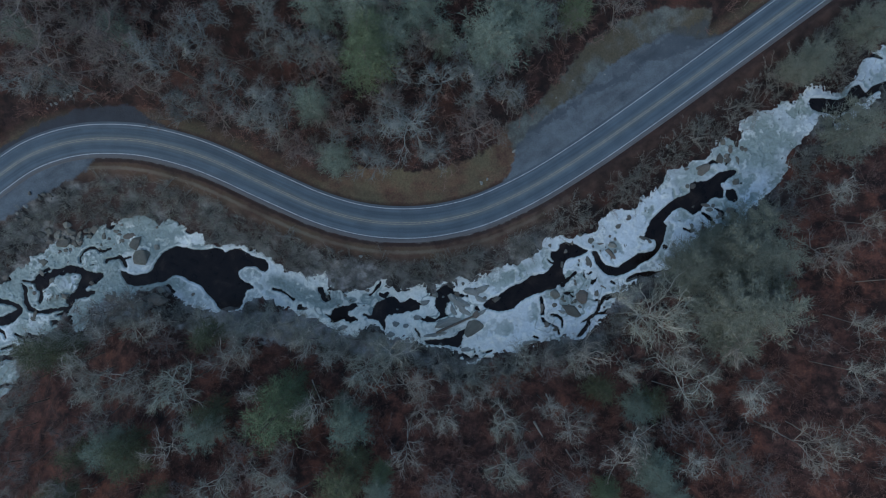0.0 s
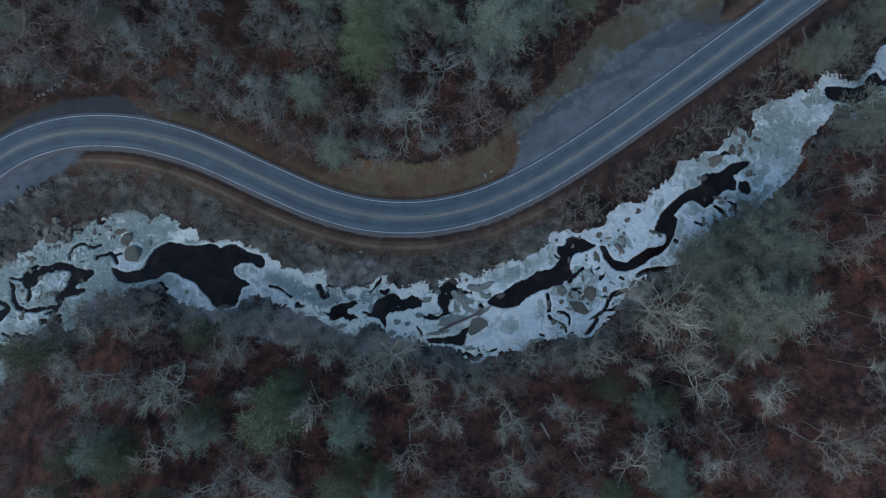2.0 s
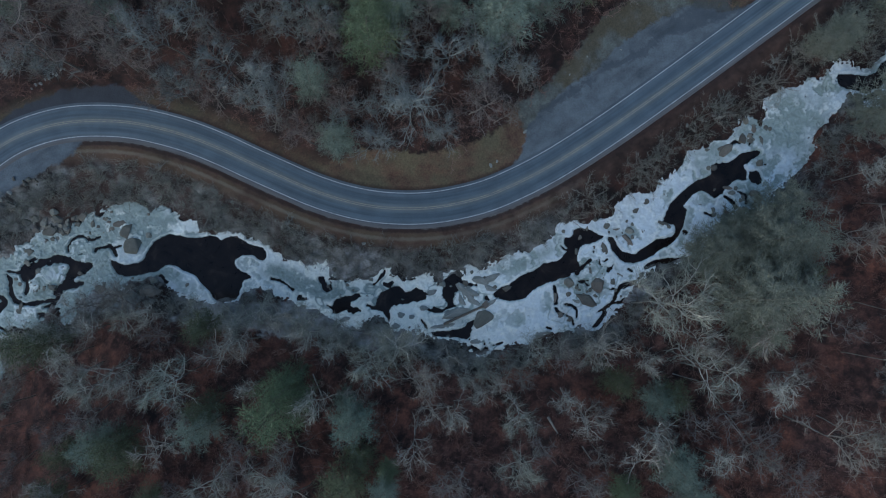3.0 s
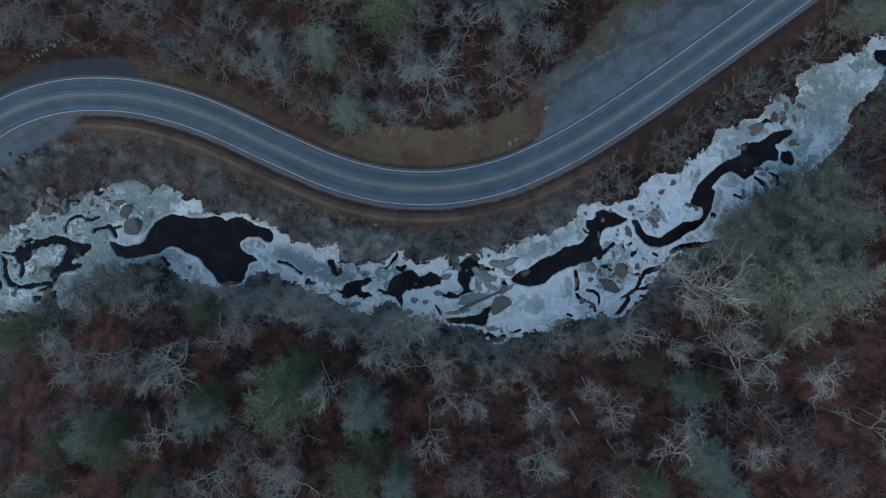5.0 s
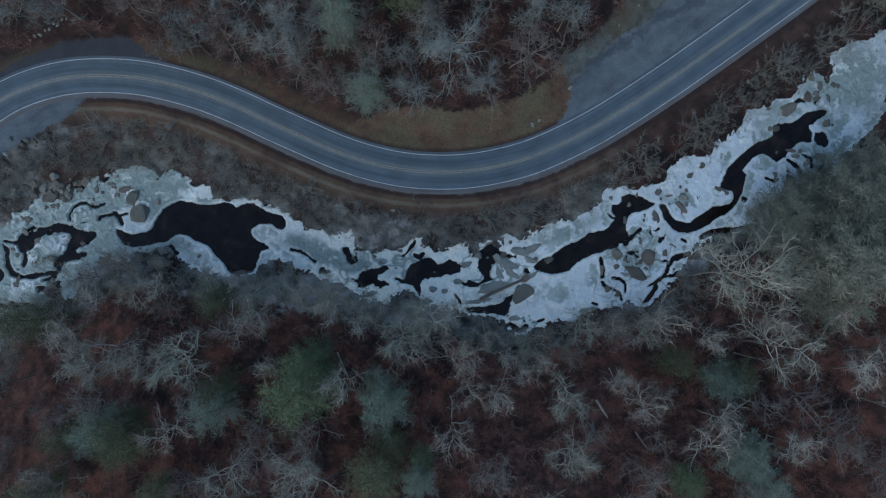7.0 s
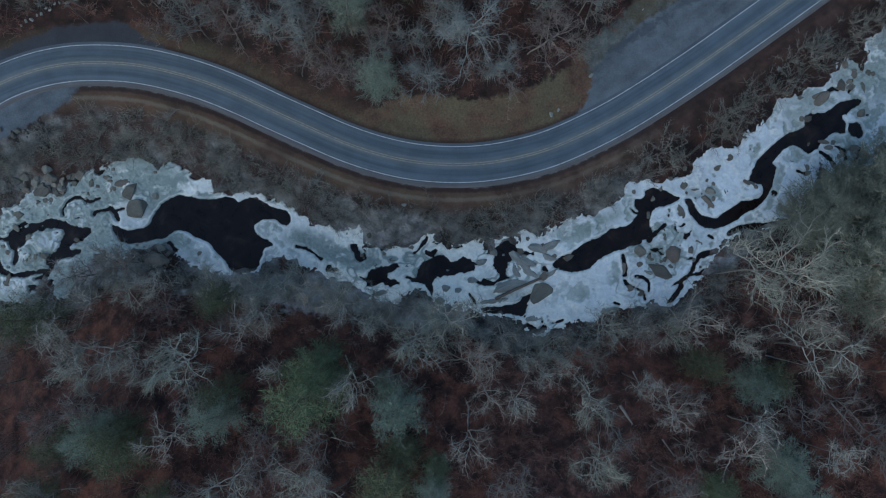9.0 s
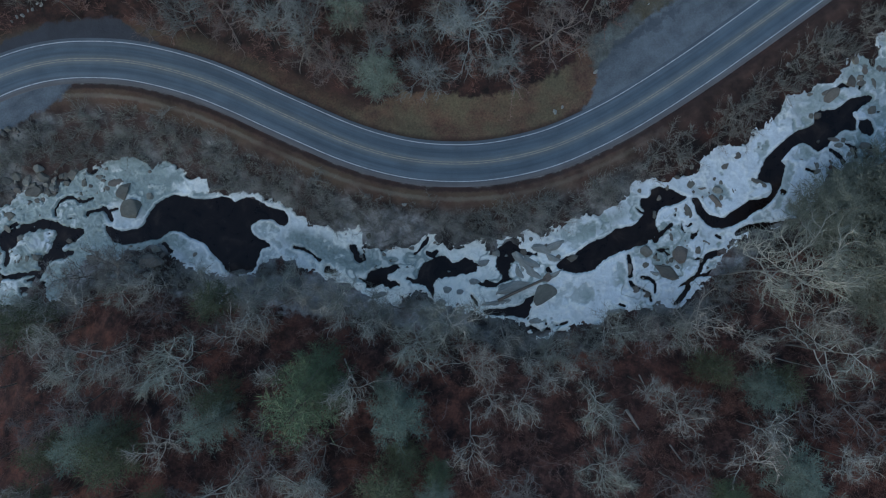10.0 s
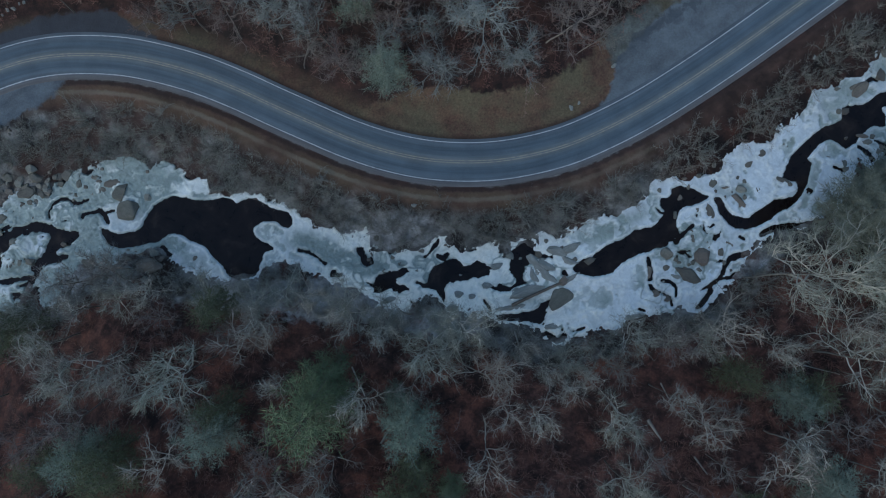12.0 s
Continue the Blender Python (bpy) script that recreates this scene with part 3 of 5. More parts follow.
def road_material():
    m, n, l, b = material("worn_asphalt")
    fine, mid = noise_node(n, l, 9.0, 4), noise_node(n, l, 0.25, 5, 0.6)
    across = attribute(n, "across")
    base = ramp(n, l, across, (0.0, (0.118, 0.11, 0.106)), (0.085, (0.115, 0.115, 0.12)), (0.125, (0.094, 0.117, 0.138)), (0.19, (0.094, 0.123, 0.15)), (0.28, (0.068, 0.096, 0.122)),
                (0.38, (0.085, 0.114, 0.14)), (0.455, (0.135, 0.153, 0.16)), (0.545, (0.135, 0.153, 0.16)), (0.62, (0.085, 0.114, 0.14)),
                (0.72, (0.068, 0.096, 0.122)), (0.81, (0.094, 0.123, 0.15)), (1.0, (0.072, 0.088, 0.105)))
    lane = n.new("ShaderNodeCombineXYZ")
    l.new(calc(n, l, "MULTIPLY", across, 16.0), lane.inputs[0])
    l.new(calc(n, l, "MULTIPLY", attribute(n, "along"), 0.05), lane.inputs[1])
    worn = n.new("ShaderNodeTexNoise")
    worn.inputs["Scale"].default_value, worn.inputs["Detail"].default_value = 1.0, 5.0
    l.new(lane.outputs[0], worn.inputs["Vector"])
    base = mix(n, l, 0.8, base, ramp(n, l, worn.outputs["Fac"], (0.3, 0.72), (0.7, 1.26)), "MULTIPLY")
    base = mix(n, l, 0.6, base, ramp(n, l, mid, (0.3, 0.75), (0.7, 1.25)), "MULTIPLY")
    base = mix(n, l, 0.4, base, ramp(n, l, fine, (0.3, 0.7), (0.7, 1.3)), "MULTIPLY")
    l.new(base, b.inputs["Base Color"])
    b.inputs["Roughness"].default_value = 0.72
    bump(n, l, b, fine, 0.3, 0.01)
    return m


def paint_material(name, colour, worn):
    m, n, l, b = material(name)
    w = noise_node(n, l, 1.6, 6, 0.7)
    l.new(mix(n, l, ramp(n, l, w, (worn - 0.12, 0.0), (worn + 0.12, 1.0)), (0.16, 0.165, 0.17), colour), b.inputs["Base Color"])
    b.inputs["Roughness"].default_value = 0.6
    return m


def ice_material():
    m, n, l, b = material("river_ice")
    mid, fine = noise_node(n, l, 0.8, 6, 0.6, warp=1.2), noise_node(n, l, 3.5, 6, 0.7, warp=0.5)
    broad = noise_node(n, l, 0.13, 4, 0.6, warp=0.8)
    snow = ramp(n, l, mid, (0.28, (0.52, 0.58, 0.62)), (0.5, (0.63, 0.69, 0.73)), (0.72, (0.73, 0.785, 0.82)))
    snow = mix(n, l, 0.7, snow, ramp(n, l, broad, (0.36, 0.72), (0.62, 1.1)), "MULTIPLY")
    snow = mix(n, l, attribute(n, "foam_lift"), snow, ramp(n, l, mid, (0.3, (0.74, 0.77, 0.70)), (0.5, (0.90, 0.91, 0.83)), (0.68, (0.95, 0.95, 0.88))))
    grey = ramp(n, l, mid, (0.28, (0.22, 0.265, 0.245)), (0.5, (0.295, 0.35, 0.33)), (0.72, (0.385, 0.445, 0.425)))
    ragged = calc(n, l, "MULTIPLY_ADD", fine, 0.5, -0.25)
    col = mix(n, l, ramp(n, l, calc(n, l, "ADD", attribute(n, "clear"), ragged), (0.15, 0.0), (0.75, 1.0)), snow, grey)
    dark = mix(n, l, mid, (0.06, 0.08, 0.072), (0.27, 0.32, 0.29))
    col = mix(n, l, ramp(n, l, calc(n, l, "ADD", attribute(n, "thin"), ragged), (0.25, 0.0), (0.8, 1.0)), col, dark)
    col = mix(n, l, 0.25, col, ramp(n, l, fine, (0.3, 0.62), (0.7, 1.2)), "MULTIPLY")
    l.new(col, b.inputs["Base Color"])
    b.inputs["Roughness"].default_value = 0.7
    b.inputs["Specular IOR Level"].default_value = 0.25
    bump(n, l, b, calc(n, l, "ADD", mid, calc(n, l, "MULTIPLY", fine, 0.4)), 0.35, 0.12)
    return m


def water_material():
    m, n, l, b = material("dark_river_water")
    mid = noise_node(n, l, 0.3, 4, 0.6, warp=0.6)
    l.new(ramp(n, l, mid, (0.35, (0.007, 0.005, 0.005)), (0.55, (0.014, 0.010, 0.009)), (0.72, (0.036, 0.026, 0.021))), b.inputs["Base Color"])
    b.inputs["Roughness"].default_value = 0.12
    b.inputs["IOR"].default_value = 1.33
    bump(n, l, b, noise_node(n, l, 2.5, 3), 0.12, 0.05)
    return m


def rock_material():
    m, n, l, b = material("river_rock")
    mid, fine = noise_node(n, l, 0.9, 6, 0.65), noise_node(n, l, 6.0, 5, 0.7)
    info = n.new("ShaderNodeObjectInfo")
    tone = ramp(n, l, info.outputs["Random"], (0.0, (0.10, 0.088, 0.074)), (0.4, (0.14, 0.138, 0.115)), (0.6, (0.16, 0.132, 0.108)), (0.85, (0.18, 0.178, 0.15)), (1.0, (0.25, 0.25, 0.215)))
    col = mix(n, l, 0.7, tone, ramp(n, l, mid, (0.3, 0.55), (0.7, 1.4)), "MULTIPLY")
    col = mix(n, l, 0.4, col, ramp(n, l, fine, (0.3, 0.6), (0.7, 1.4)), "MULTIPLY")
    l.new(col, b.inputs["Base Color"])
    b.inputs["Roughness"].default_value = 0.8
    bump(n, l, b, mid, 0.5, 0.15)
    return m


def slab_material():
    m, n, l, b = material("glazed_slab")
    mid, fine = noise_node(n, l, 1.2, 6, 0.65, warp=0.6), noise_node(n, l, 7.0, 5, 0.7)
    col = ramp(n, l, mid, (0.3, (0.15, 0.155, 0.14)), (0.5, (0.24, 0.25, 0.23)), (0.7, (0.36, 0.38, 0.36)))
    l.new(mix(n, l, 0.4, col, ramp(n, l, fine, (0.3, 0.6), (0.7, 1.3)), "MULTIPLY"), b.inputs["Base Color"])
    b.inputs["Roughness"].default_value = 0.5
    bump(n, l, b, mid, 0.5, 0.15)
    return m


def bark_material(name, stops, broad=False):
    m, n, l, b = material(name)
    info = n.new("ShaderNodeObjectInfo")
    tone = ramp(n, l, info.outputs["Random"], *stops)
    mid = noise_node(n, l, 0.8, 4, 0.6)
    col = mix(n, l, 0.6, tone, ramp(n, l, mid, (0.3, 0.6), (0.7, 1.4)), "MULTIPLY")
    if broad:
        col = mix(n, l, 0.9, col, ramp(n, l, noise_node(n, l, 0.1, 4, 0.6), (0.32, (0.62, 0.54, 0.51)), (0.42, (0.85, 0.85, 0.83)), (0.58, (1.15, 1.22, 1.15))), "MULTIPLY")
    l.new(col, b.inputs["Base Color"])
    b.inputs["Roughness"].default_value = 0.9
    return m


def needle_material(name, dark, light):
    m, n, l, b = material(name)
    info, geo = n.new("ShaderNodeObjectInfo"), n.new("ShaderNodeNewGeometry")
    tone = ramp(n, l, info.outputs["Random"], (0.0, dark), (1.0, light))
    col = mix(n, l, 0.7, tone, ramp(n, l, geo.outputs["Random Per Island"], (0.0, 0.6), (1.0, 1.3)), "MULTIPLY")
    l.new(col, b.inputs["Base Color"])
    b.inputs["Roughness"].default_value = 0.75
    return m


GROUND_M, ROAD_M, ICE_M, WATER_M, ROCK_M = ground_material(), road_material(), ice_material(), water_material(), rock_material()
GREEN_M, BLUE_M = needle_material("green_needles", (0.10, 0.13, 0.065), (0.13, 0.16, 0.085)), needle_material("blue_green_needles", (0.13, 0.165, 0.125), (0.19, 0.225, 0.175))
OLIVE_M, GREY_M = needle_material("olive_needles", (0.075, 0.085, 0.04), (0.10, 0.11, 0.055)), needle_material("grey_green_needles", (0.15, 0.16, 0.118), (0.205, 0.21, 0.16))
SLAB_M = slab_material()
WHITE_M = paint_material("white_line_paint", (0.58, 0.60, 0.61), 0.40)
YELLOW_M = paint_material("yellow_line_paint", (0.30, 0.28, 0.215), 0.47)
BARK_M = bark_material("grey_bark", [(0.0, (0.26, 0.225, 0.19)), (0.5, (0.36, 0.325, 0.275)), (1.0, (0.48, 0.445, 0.38))])
TWIG_M = bark_material("lichened_twigs", [(0.0, (0.18, 0.142, 0.12)), (0.5, (0.245, 0.205, 0.17)), (1.0, (0.31, 0.275, 0.23))])
PINE_BARK_M = bark_material("pine_bark", [(0.0, (0.12, 0.095, 0.075)), (1.0, (0.18, 0.155, 0.12))])
BRUSH_M = bark_material("brush_twigs", [(0.0, (0.30, 0.295, 0.262)), (1.0, (0.30, 0.295, 0.262))], True)
UNDER_M = bark_material("undergrowth_twigs", [(0.0, (0.26, 0.142, 0.112)), (1.0, (0.26, 0.142, 0.112))])
PALE_M = bark_material("pale_twigs", [(0.0, (0.21, 0.185, 0.155)), (0.5, (0.265, 0.245, 0.205)), (1.0, (0.33, 0.315, 0.265))])
MOSS_M = bark_material("mossy_twigs", [(0.0, (0.205, 0.205, 0.165)), (1.0, (0.29, 0.295, 0.24))])
DUSK_M = bark_material("dusky_twigs", [(0.0, (0.14, 0.108, 0.096)), (0.5, (0.18, 0.15, 0.134)), (1.0, (0.22, 0.205, 0.185))])
SAPLING_M = bark_material("sapling_twigs", [(0.0, (0.17, 0.10, 0.082)), (1.0, (0.26, 0.175, 0.145))])
WOODS_M = bark_material("woods_bark", [(0.0, (0.165, 0.15, 0.13)), (1.0, (0.165, 0.15, 0.13))])
COOL_M = bark_material("slate_twigs", [(0.0, (0.15, 0.163, 0.155)), (1.0, (0.245, 0.266, 0.252))])
LIMB_M = bark_material("pale_limbs", [(0.0, (0.40, 0.375, 0.32)), (1.0, (0.52, 0.50, 0.435))])
SHRUB_M = bark_material("shrub_twigs", [(0.0, (0.18, 0.175, 0.15)), (1.0, (0.29, 0.288, 0.25))])
LOG_M = bark_material("bleached_log", [(0.0, (0.26, 0.235, 0.20)), (1.0, (0.38, 0.355, 0.31))])
TRUNK_M = bark_material("trunk_bark", [(0.0, (0.13, 0.11, 0.09)), (1.0, (0.24, 0.22, 0.185))])

# ---------------------------------------------------------------- ground: one sheet, fine in the valley, coarse to the horizon


def spread(lo, hi, step, far=2600):
    core = np.arange(lo, hi + step / 2, step)
    out, d = [], step
    edge = 0.0
    while edge < far:
        d *= 1.35
        edge += d
        out.append(edge)
    out = np.array(out)
    return np.concatenate([lo - out[::-1], core, hi + out])


HEIGHTS = []


def frosted(x, y):
    """Pale frosted rock on the bank below the bend and along the foot of the slopes, there brightened against tree
    shade.
    """
    spots = ((-21, -4.6, 11, 3.8), (-29, -16.2, 11, 4.6), (-12, -20.6, 8, 2.6), (39, -12, 4.5, 2.4), (-72, -12.5, 10, 3.2), (-48, -15.5, 9, 3.2))
    return np.clip(sum(k * np.exp(-(((x - cx) / sx) ** 2) - ((y - cy) / sy) ** 2) for k, (cx, cy, sx, sy) in zip((0.95, 1.1, 1.1, 0.9, 0.95, 1.05), spots)), 0, 1.1)



def ground_at(x, y):
    """The ground's height, from the sheet itself."""
    gx, gy, z = HEIGHTS[0]
    i, j = int(np.searchsorted(gx, x)) - 1, int(np.searchsorted(gy, y)) - 1
    u, v = (x - gx[i]) / (gx[i + 1] - gx[i]), (y - gy[j]) / (gy[j + 1] - gy[j])
    return float((z[j, i] * (1 - u) + z[j, i + 1] * u) * (1 - v) + (z[j + 1, i] * (1 - u) + z[j + 1, i + 1] * u) * v)


def build_ground():
    gx, gy = spread(-112, 112, 0.58), spread(-68, 68, 0.58)
    x, y = np.meshgrid(gx, gy)
    shape = x.shape
    x, y = x.ravel(), y.ravel()
    z, r, w, paved = lay(x, y)
    HEIGHTS.append((gx, gy, z.reshape(shape)))
    me = mesh_from("ground", np.stack([x, y, z], 1), grid_faces(*shape))
    scree, verge = inside(x, y, SCREE), inside(x, y, VERGE)
    mark(me, "gravel", np.clip(0.5 + np.maximum(inside(x, y, TURNOUT), inside(x, y, PULLOFF_LOW)) / 3.2, 0, 1.4))
    mark(me, "heath", np.where((r < 0) & ~south_side(x, y), 0.8 - 0.8 * smooth(12, 38, x) + 0.35 * fractal(x, y, 9, 2, 19), (0.72 + 0.35 * fractal(x, y, 6, 2, 23)) * smooth(9, 2, -w)) * (r < 0))
    mark(me, "tar", np.clip(0.5 + inside(x, y, PULLOFF_UP) / 3.6, 0, 1.4))
    mark(me, "frost", 0.95 * frosted(x, y))
    mark(me, "scree", np.clip(0.7 + scree / 5.0, 0, 1.3))
    mark(me, "south_lift", np.where(r > 0, 0.0, np.where(south_side(x, y), 1.0, 0.0)))
    mark(me, "track", smooth(34, 8, x))
    mark(me, "damp", np.clip(1.0 - to_line(x, y, np.array(DAMP_SEAM, float))[0] / 2.2, 0, 1) + np.clip(0.5 + inside(x, y, TAR_PATCH) / 1.6, 0, 1))
    mark(me, "road_side", np.clip(r, -15, 15))
    mark(me, "verge", np.clip(0.5 + verge / 5.0, 0, 1.2) * (w < -0.5))
    ob = tagged(new("ground", me), "leaf-littered valley ground with brown grass verges and gravel", "ground", kind="structure")
    me.materials.append(GROUND_M)
    return ob


def grid_faces(rows, cols):
    i = np.arange((rows - 1) * cols).reshape(rows - 1, cols)[:, :-1].ravel()
    return np.stack([i, i + 1, i + cols + 1, i + cols], 1)


build_ground()

# ---------------------------------------------------------------- road


def ribbon(name, line, lo, hi, lift, cols, mat, label="", category="", kind=""):
    """A strip along a line, between two offsets to its left."""
    d = np.gradient(line[:, :2], axis=0)
    d /= np.hypot(d[:, 0], d[:, 1])[:, None]
    side = np.stack([-d[:, 1], d[:, 0]], 1)
    u = np.linspace(0, 1, cols)
    off = lo + (hi - lo) * u
    x = line[:, None, 0] + side[:, None, 0] * off
    y = line[:, None, 1] + side[:, None, 1] * off
    z = road_height(line[:, 0])[:, None] + lift - 0.012 * np.abs(off)[None, :]
    me = mesh_from(name, np.stack([x, y, z], -1).reshape(-1, 3), grid_faces(len(line), cols)[:, ::-1])
    mark(me, "across", np.tile((off + 4.15) / 8.3, len(line)))
    run = np.concatenate([[0], np.cumsum(np.hypot(*np.diff(line[:, :2], axis=0).T))])
    mark(me, "along", np.repeat(run, cols))
    me.materials.append(mat)
    return tagged(new(name, me), label, category, kind=kind)


ribbon("road", road_line, -4.15, 3.75, 0.03, 13, ROAD_M, "worn blue-grey two-lane asphalt road winding beside the river", "road", "structure")
for name, mid_, half, mat, label in (("edge_line", 3.17, 0.06, WHITE_M, "solid white edge line painted on asphalt"), ("edge_line", -3.17, 0.06, WHITE_M, "solid white edge line painted on asphalt"),
                                   ("centre_line", 0.17, 0.085, YELLOW_M, "worn yellow centre line painted on asphalt"), ("centre_line", -0.17, 0.085, YELLOW_M, "worn yellow centre line painted on asphalt")):
    ribbon(name, road_line, mid_ - half, mid_ + half, 0.037, 2, mat, label, "road marking", "structure")

# ---------------------------------------------------------------- river: dark water and the broken ice on it


def build_water():
    mid = spline(MIDSTREAM, 2.0)
    d = np.gradient(mid, axis=0)
    d /= np.hypot(d[:, 0], d[:, 1])[:, None]
    u = np.linspace(-22, 22, 23)
    x, y = mid[:, None, 0] - d[:, None, 1] * u, mid[:, None, 1] + d[:, None, 0] * u
    me = mesh_from("water", np.stack([x, y, water_height(x)], -1).reshape(-1, 3), grid_faces(len(mid), 23)[:, ::-1])
    me.materials.append(WATER_M)
    tagged(new("water", me), "black open river water between ice shelves", "river", kind="structure")


def build_ice(step=0.17):
    gx, gy = np.arange(-108, 108, step), np.arange(-42, 56, step)
    x, y = np.meshgrid(gx, gy)
    coarse = inside(x[::6, ::6], y[::6, ::6], river_loop)
    keep = np.repeat(np.repeat(coarse, 6, 0), 6, 1)[: x.shape[0], : x.shape[1]] > -3.2
    idx = np.nonzero(keep.ravel())[0]
    px, py = x.ravel()[idx], y.ravel()[idx]
    w = inside(px, py, river_loop)
    g = open_water(px, py)
    wild = 0.35 * smooth(0.35, 1.1, fractal(px, py, 14, 2, 31))
    for cx, cy, sx, sy, k in ((-20, -11, 16, 6, 0.5), (2, -12, 9, 7, 0.55), (29, -9, 7, 6, 0.75), (64, 6, 4, 5, 1.15), (-84, -6, 14, 9, 0.85), (64, 21, 4, 4, 0.6), (-74, 1, 8, 5, 0.5), (8, -22.5, 3, 2, 1.0)):
        wild = np.maximum(wild, k * np.exp(-(((px - cx) / sx) ** 2) - ((py - cy) / sy) ** 2))
    # swirled coordinates for the broken zones
    qx = px + 0.7 * fractal(px, py, 2.4, 2, 101) * (0.3 + wild)
    qy = py + 0.7 * fractal(px, py, 2.4, 2, 103) * (0.3 + wild)
    rag = 0.22 * fractal(qx, qy, 1.6, 4, 11) + 0.22 * fractal(px, py, 0.6, 3, 21)
    edge = g + rag * np.clip(0.45 + 0.5 * wild + g * 0.3, 0.35, 1.0)
    holes = fractal(qx, qy, 2.8, 4, 41) - 1.5 + 0.62 * wild
    specks = fractal(qx, qy, 1.0, 3, 47) - 1.72 + 0.75 * wild
    edge = np.minimum(edge, np.minimum(-holes * 1.2, -specks * 0.5))
    bank = w + (0.75 + 0.7 * smooth(-52, -64, px)) * fractal(qx, qy, 2.2, 4, 51) + 0.5 * fractal(px, py, 0.8, 3, 57) + 0.45 - 0.3 * smooth(-52, -64, px)
    edge = np.minimum(edge, bank)
    # plates: an upper white crust and a lower grey sheet
    plate = fractal(qx, qy, 3.6, 4, 121) + 0.25 * fractal(px, py, 0.8, 2, 125) + 0.42 - 0.7 * wild
    upper = smooth(-0.05, 0.10, plate)
    rim = np.exp(-((edge - 0.38) / 0.24) ** 2) * (0.55 + 0.45 * lumps(px, py, 2.5, 131))
    top = 0.10 + 0.16 * upper + 0.20 * np.clip(rim, 0, 1) + (0.05 + wild * 0.16) * np.abs(fractal(qx, qy, 1.2, 3, 61)) + 0.05 * fractal(px, py, 5, 2, 71)
    lip = smooth(0, 0.2, edge)
    z = water_height(px) + np.where(edge > 0, top * lip - 0.03 * (1 - lip), -0.03 - 0.35 * smooth(0, 0.8, -edge))
    z += 0.5 * smooth(-0.5, -3.0, w)
    number = np.full(x.size, -1)
    number[idx] = np.arange(len(idx))
    f = number[grid_faces(*x.shape)]
    f = f[(f >= 0).all(1)]
    f = f[(edge[f] > -0.5).any(1)]
    # where the ice is bare and grey-green: middle, spread, turn, how much
    sheet = 0.12 * smooth(12, 45, px) + 0.62 * smooth(-50, -66, px)
    for cx, cy, sx, sy, turn, k in ((71.5, 23, 8, 6, 35, 1.0), (-33, -7.6, 7, 2.2, -22, 0.9), (-27, -10.5, 5, 1.6, -25, 0.6), (-17, -11.5, 3, 2.4, 0, 0.6), (-62.5, 3.6, 4.5, 3, 0, 0.7), (-72, 4.2, 8, 3, 8, 0.9), (-82, 0, 7, 4, 20, 0.5), (56, 17.5, 6, 4, 35, 0.6), (88, 36, 8, 4, 30, 0.4), (-77, -9, 7, 2, 15, 0.7),
                                    (-78.5, -14.5, 3, 3, 0, 0.8), (-57, -8, 3, 1.6, -30, 0.7), (19, -3.6, 7, 1.3, 22, 0.65), (-51, -11, 5, 2, 0, 0.6), (2, -15.5, 6, 3, 15, 0.5), (-66, -9, 6, 2, 10, 0.7)):
        c_, s_ = math.cos(radians(turn)), math.sin(radians(turn))
        ax, ay = (px - cx) * c_ + (py - cy) * s_, (py - cy) * c_ - (px - cx) * s_
        sheet = sheet + k * np.exp(-((ax / sx) ** 2) - (ay / sy) ** 2)
    clear = np.clip((0.5 + 0.35 * wild - 0.4 * np.exp(-((px + 12) / 22) ** 2)) * (1 - upper) + sheet + (0.22 + 0.3 * smooth(-48, -62, px)) * fractal(px, py, 4, 3, 141), 0, 1) * (1 - 0.8 * np.clip(rim, 0, 1))
    # grey-green veins where slush froze between the ridges
    veins = smooth(0.22, 0.03, np.abs(fractal(qx, qy, 3.4, 3, 151))) * smooth(0.15, 0.45, wild)
    clear = np.clip(clear + 0.8 * veins, 0, 1)
    thin = np.clip(0.45 * veins * smooth(0.3, 0.9, wild) + 0.8 * smooth(0.14, -0.1, edge) + 0.8 * wild * (1 - upper) * smooth(0.0, 0.6, fractal(qx, qy, 1.9, 3, 77)) * (1 - 0.8 * np.clip(rim, 0, 1)), 0, 1)
    # foamy ice and rims; midstream also whitened to offset the south bank's shade
    foam_lift = np.clip(np.exp(-((px + 15) / 24) ** 2) + 0.7 * np.exp(-((px + 60) / 14) ** 2 - ((py - 3) / 5) ** 2) + 0.6 * np.clip(rim, 0, 1), 0, 1)
    # shelves fast to the bank stay one sheet; loose pieces are floes
    dry = f[(edge[f] > 0.0).all(1)]
    label = np.arange(len(idx))
    for _ in range(60):
        low = label[dry].min(1)
        new_label = label.copy()
        for k in range(4):
            np.minimum.at(new_label, label[dry[:, k]], low)
            np.minimum.at(new_label, dry[:, k], low)
        new_label = new_label[new_label]
        if (new_label == label).all():
            break
        label = new_label
    owner = label[dry].min(1)
    names, many = np.unique(owner, return_counts=True)
    loose = [n for n, c in zip(names, many) if 12 <= c < many.max()]
    floe_of = np.where(np.isin(label, loose), label, -1)
    face_floe = floe_of[f].max(1)

    def piece(name, faces, text, category, **tags):
        used = np.unique(faces)
        again = np.full(len(idx), -1)
        again[used] = np.arange(len(used))
        me = mesh_from(name, np.stack([px, py, z], 1)[used], again[faces])
        mark(me, "clear", clear[used])
        mark(me, "thin", thin[used])
        mark(me, "foam_lift", foam_lift[used])
        me.materials.append(ICE_M)
        tagged(new(name, me), text, category, **tags)

    piece("ice", f[face_floe < 0], "broken white and grey-green ice shelves over a winter river", "ice", kind="structure")
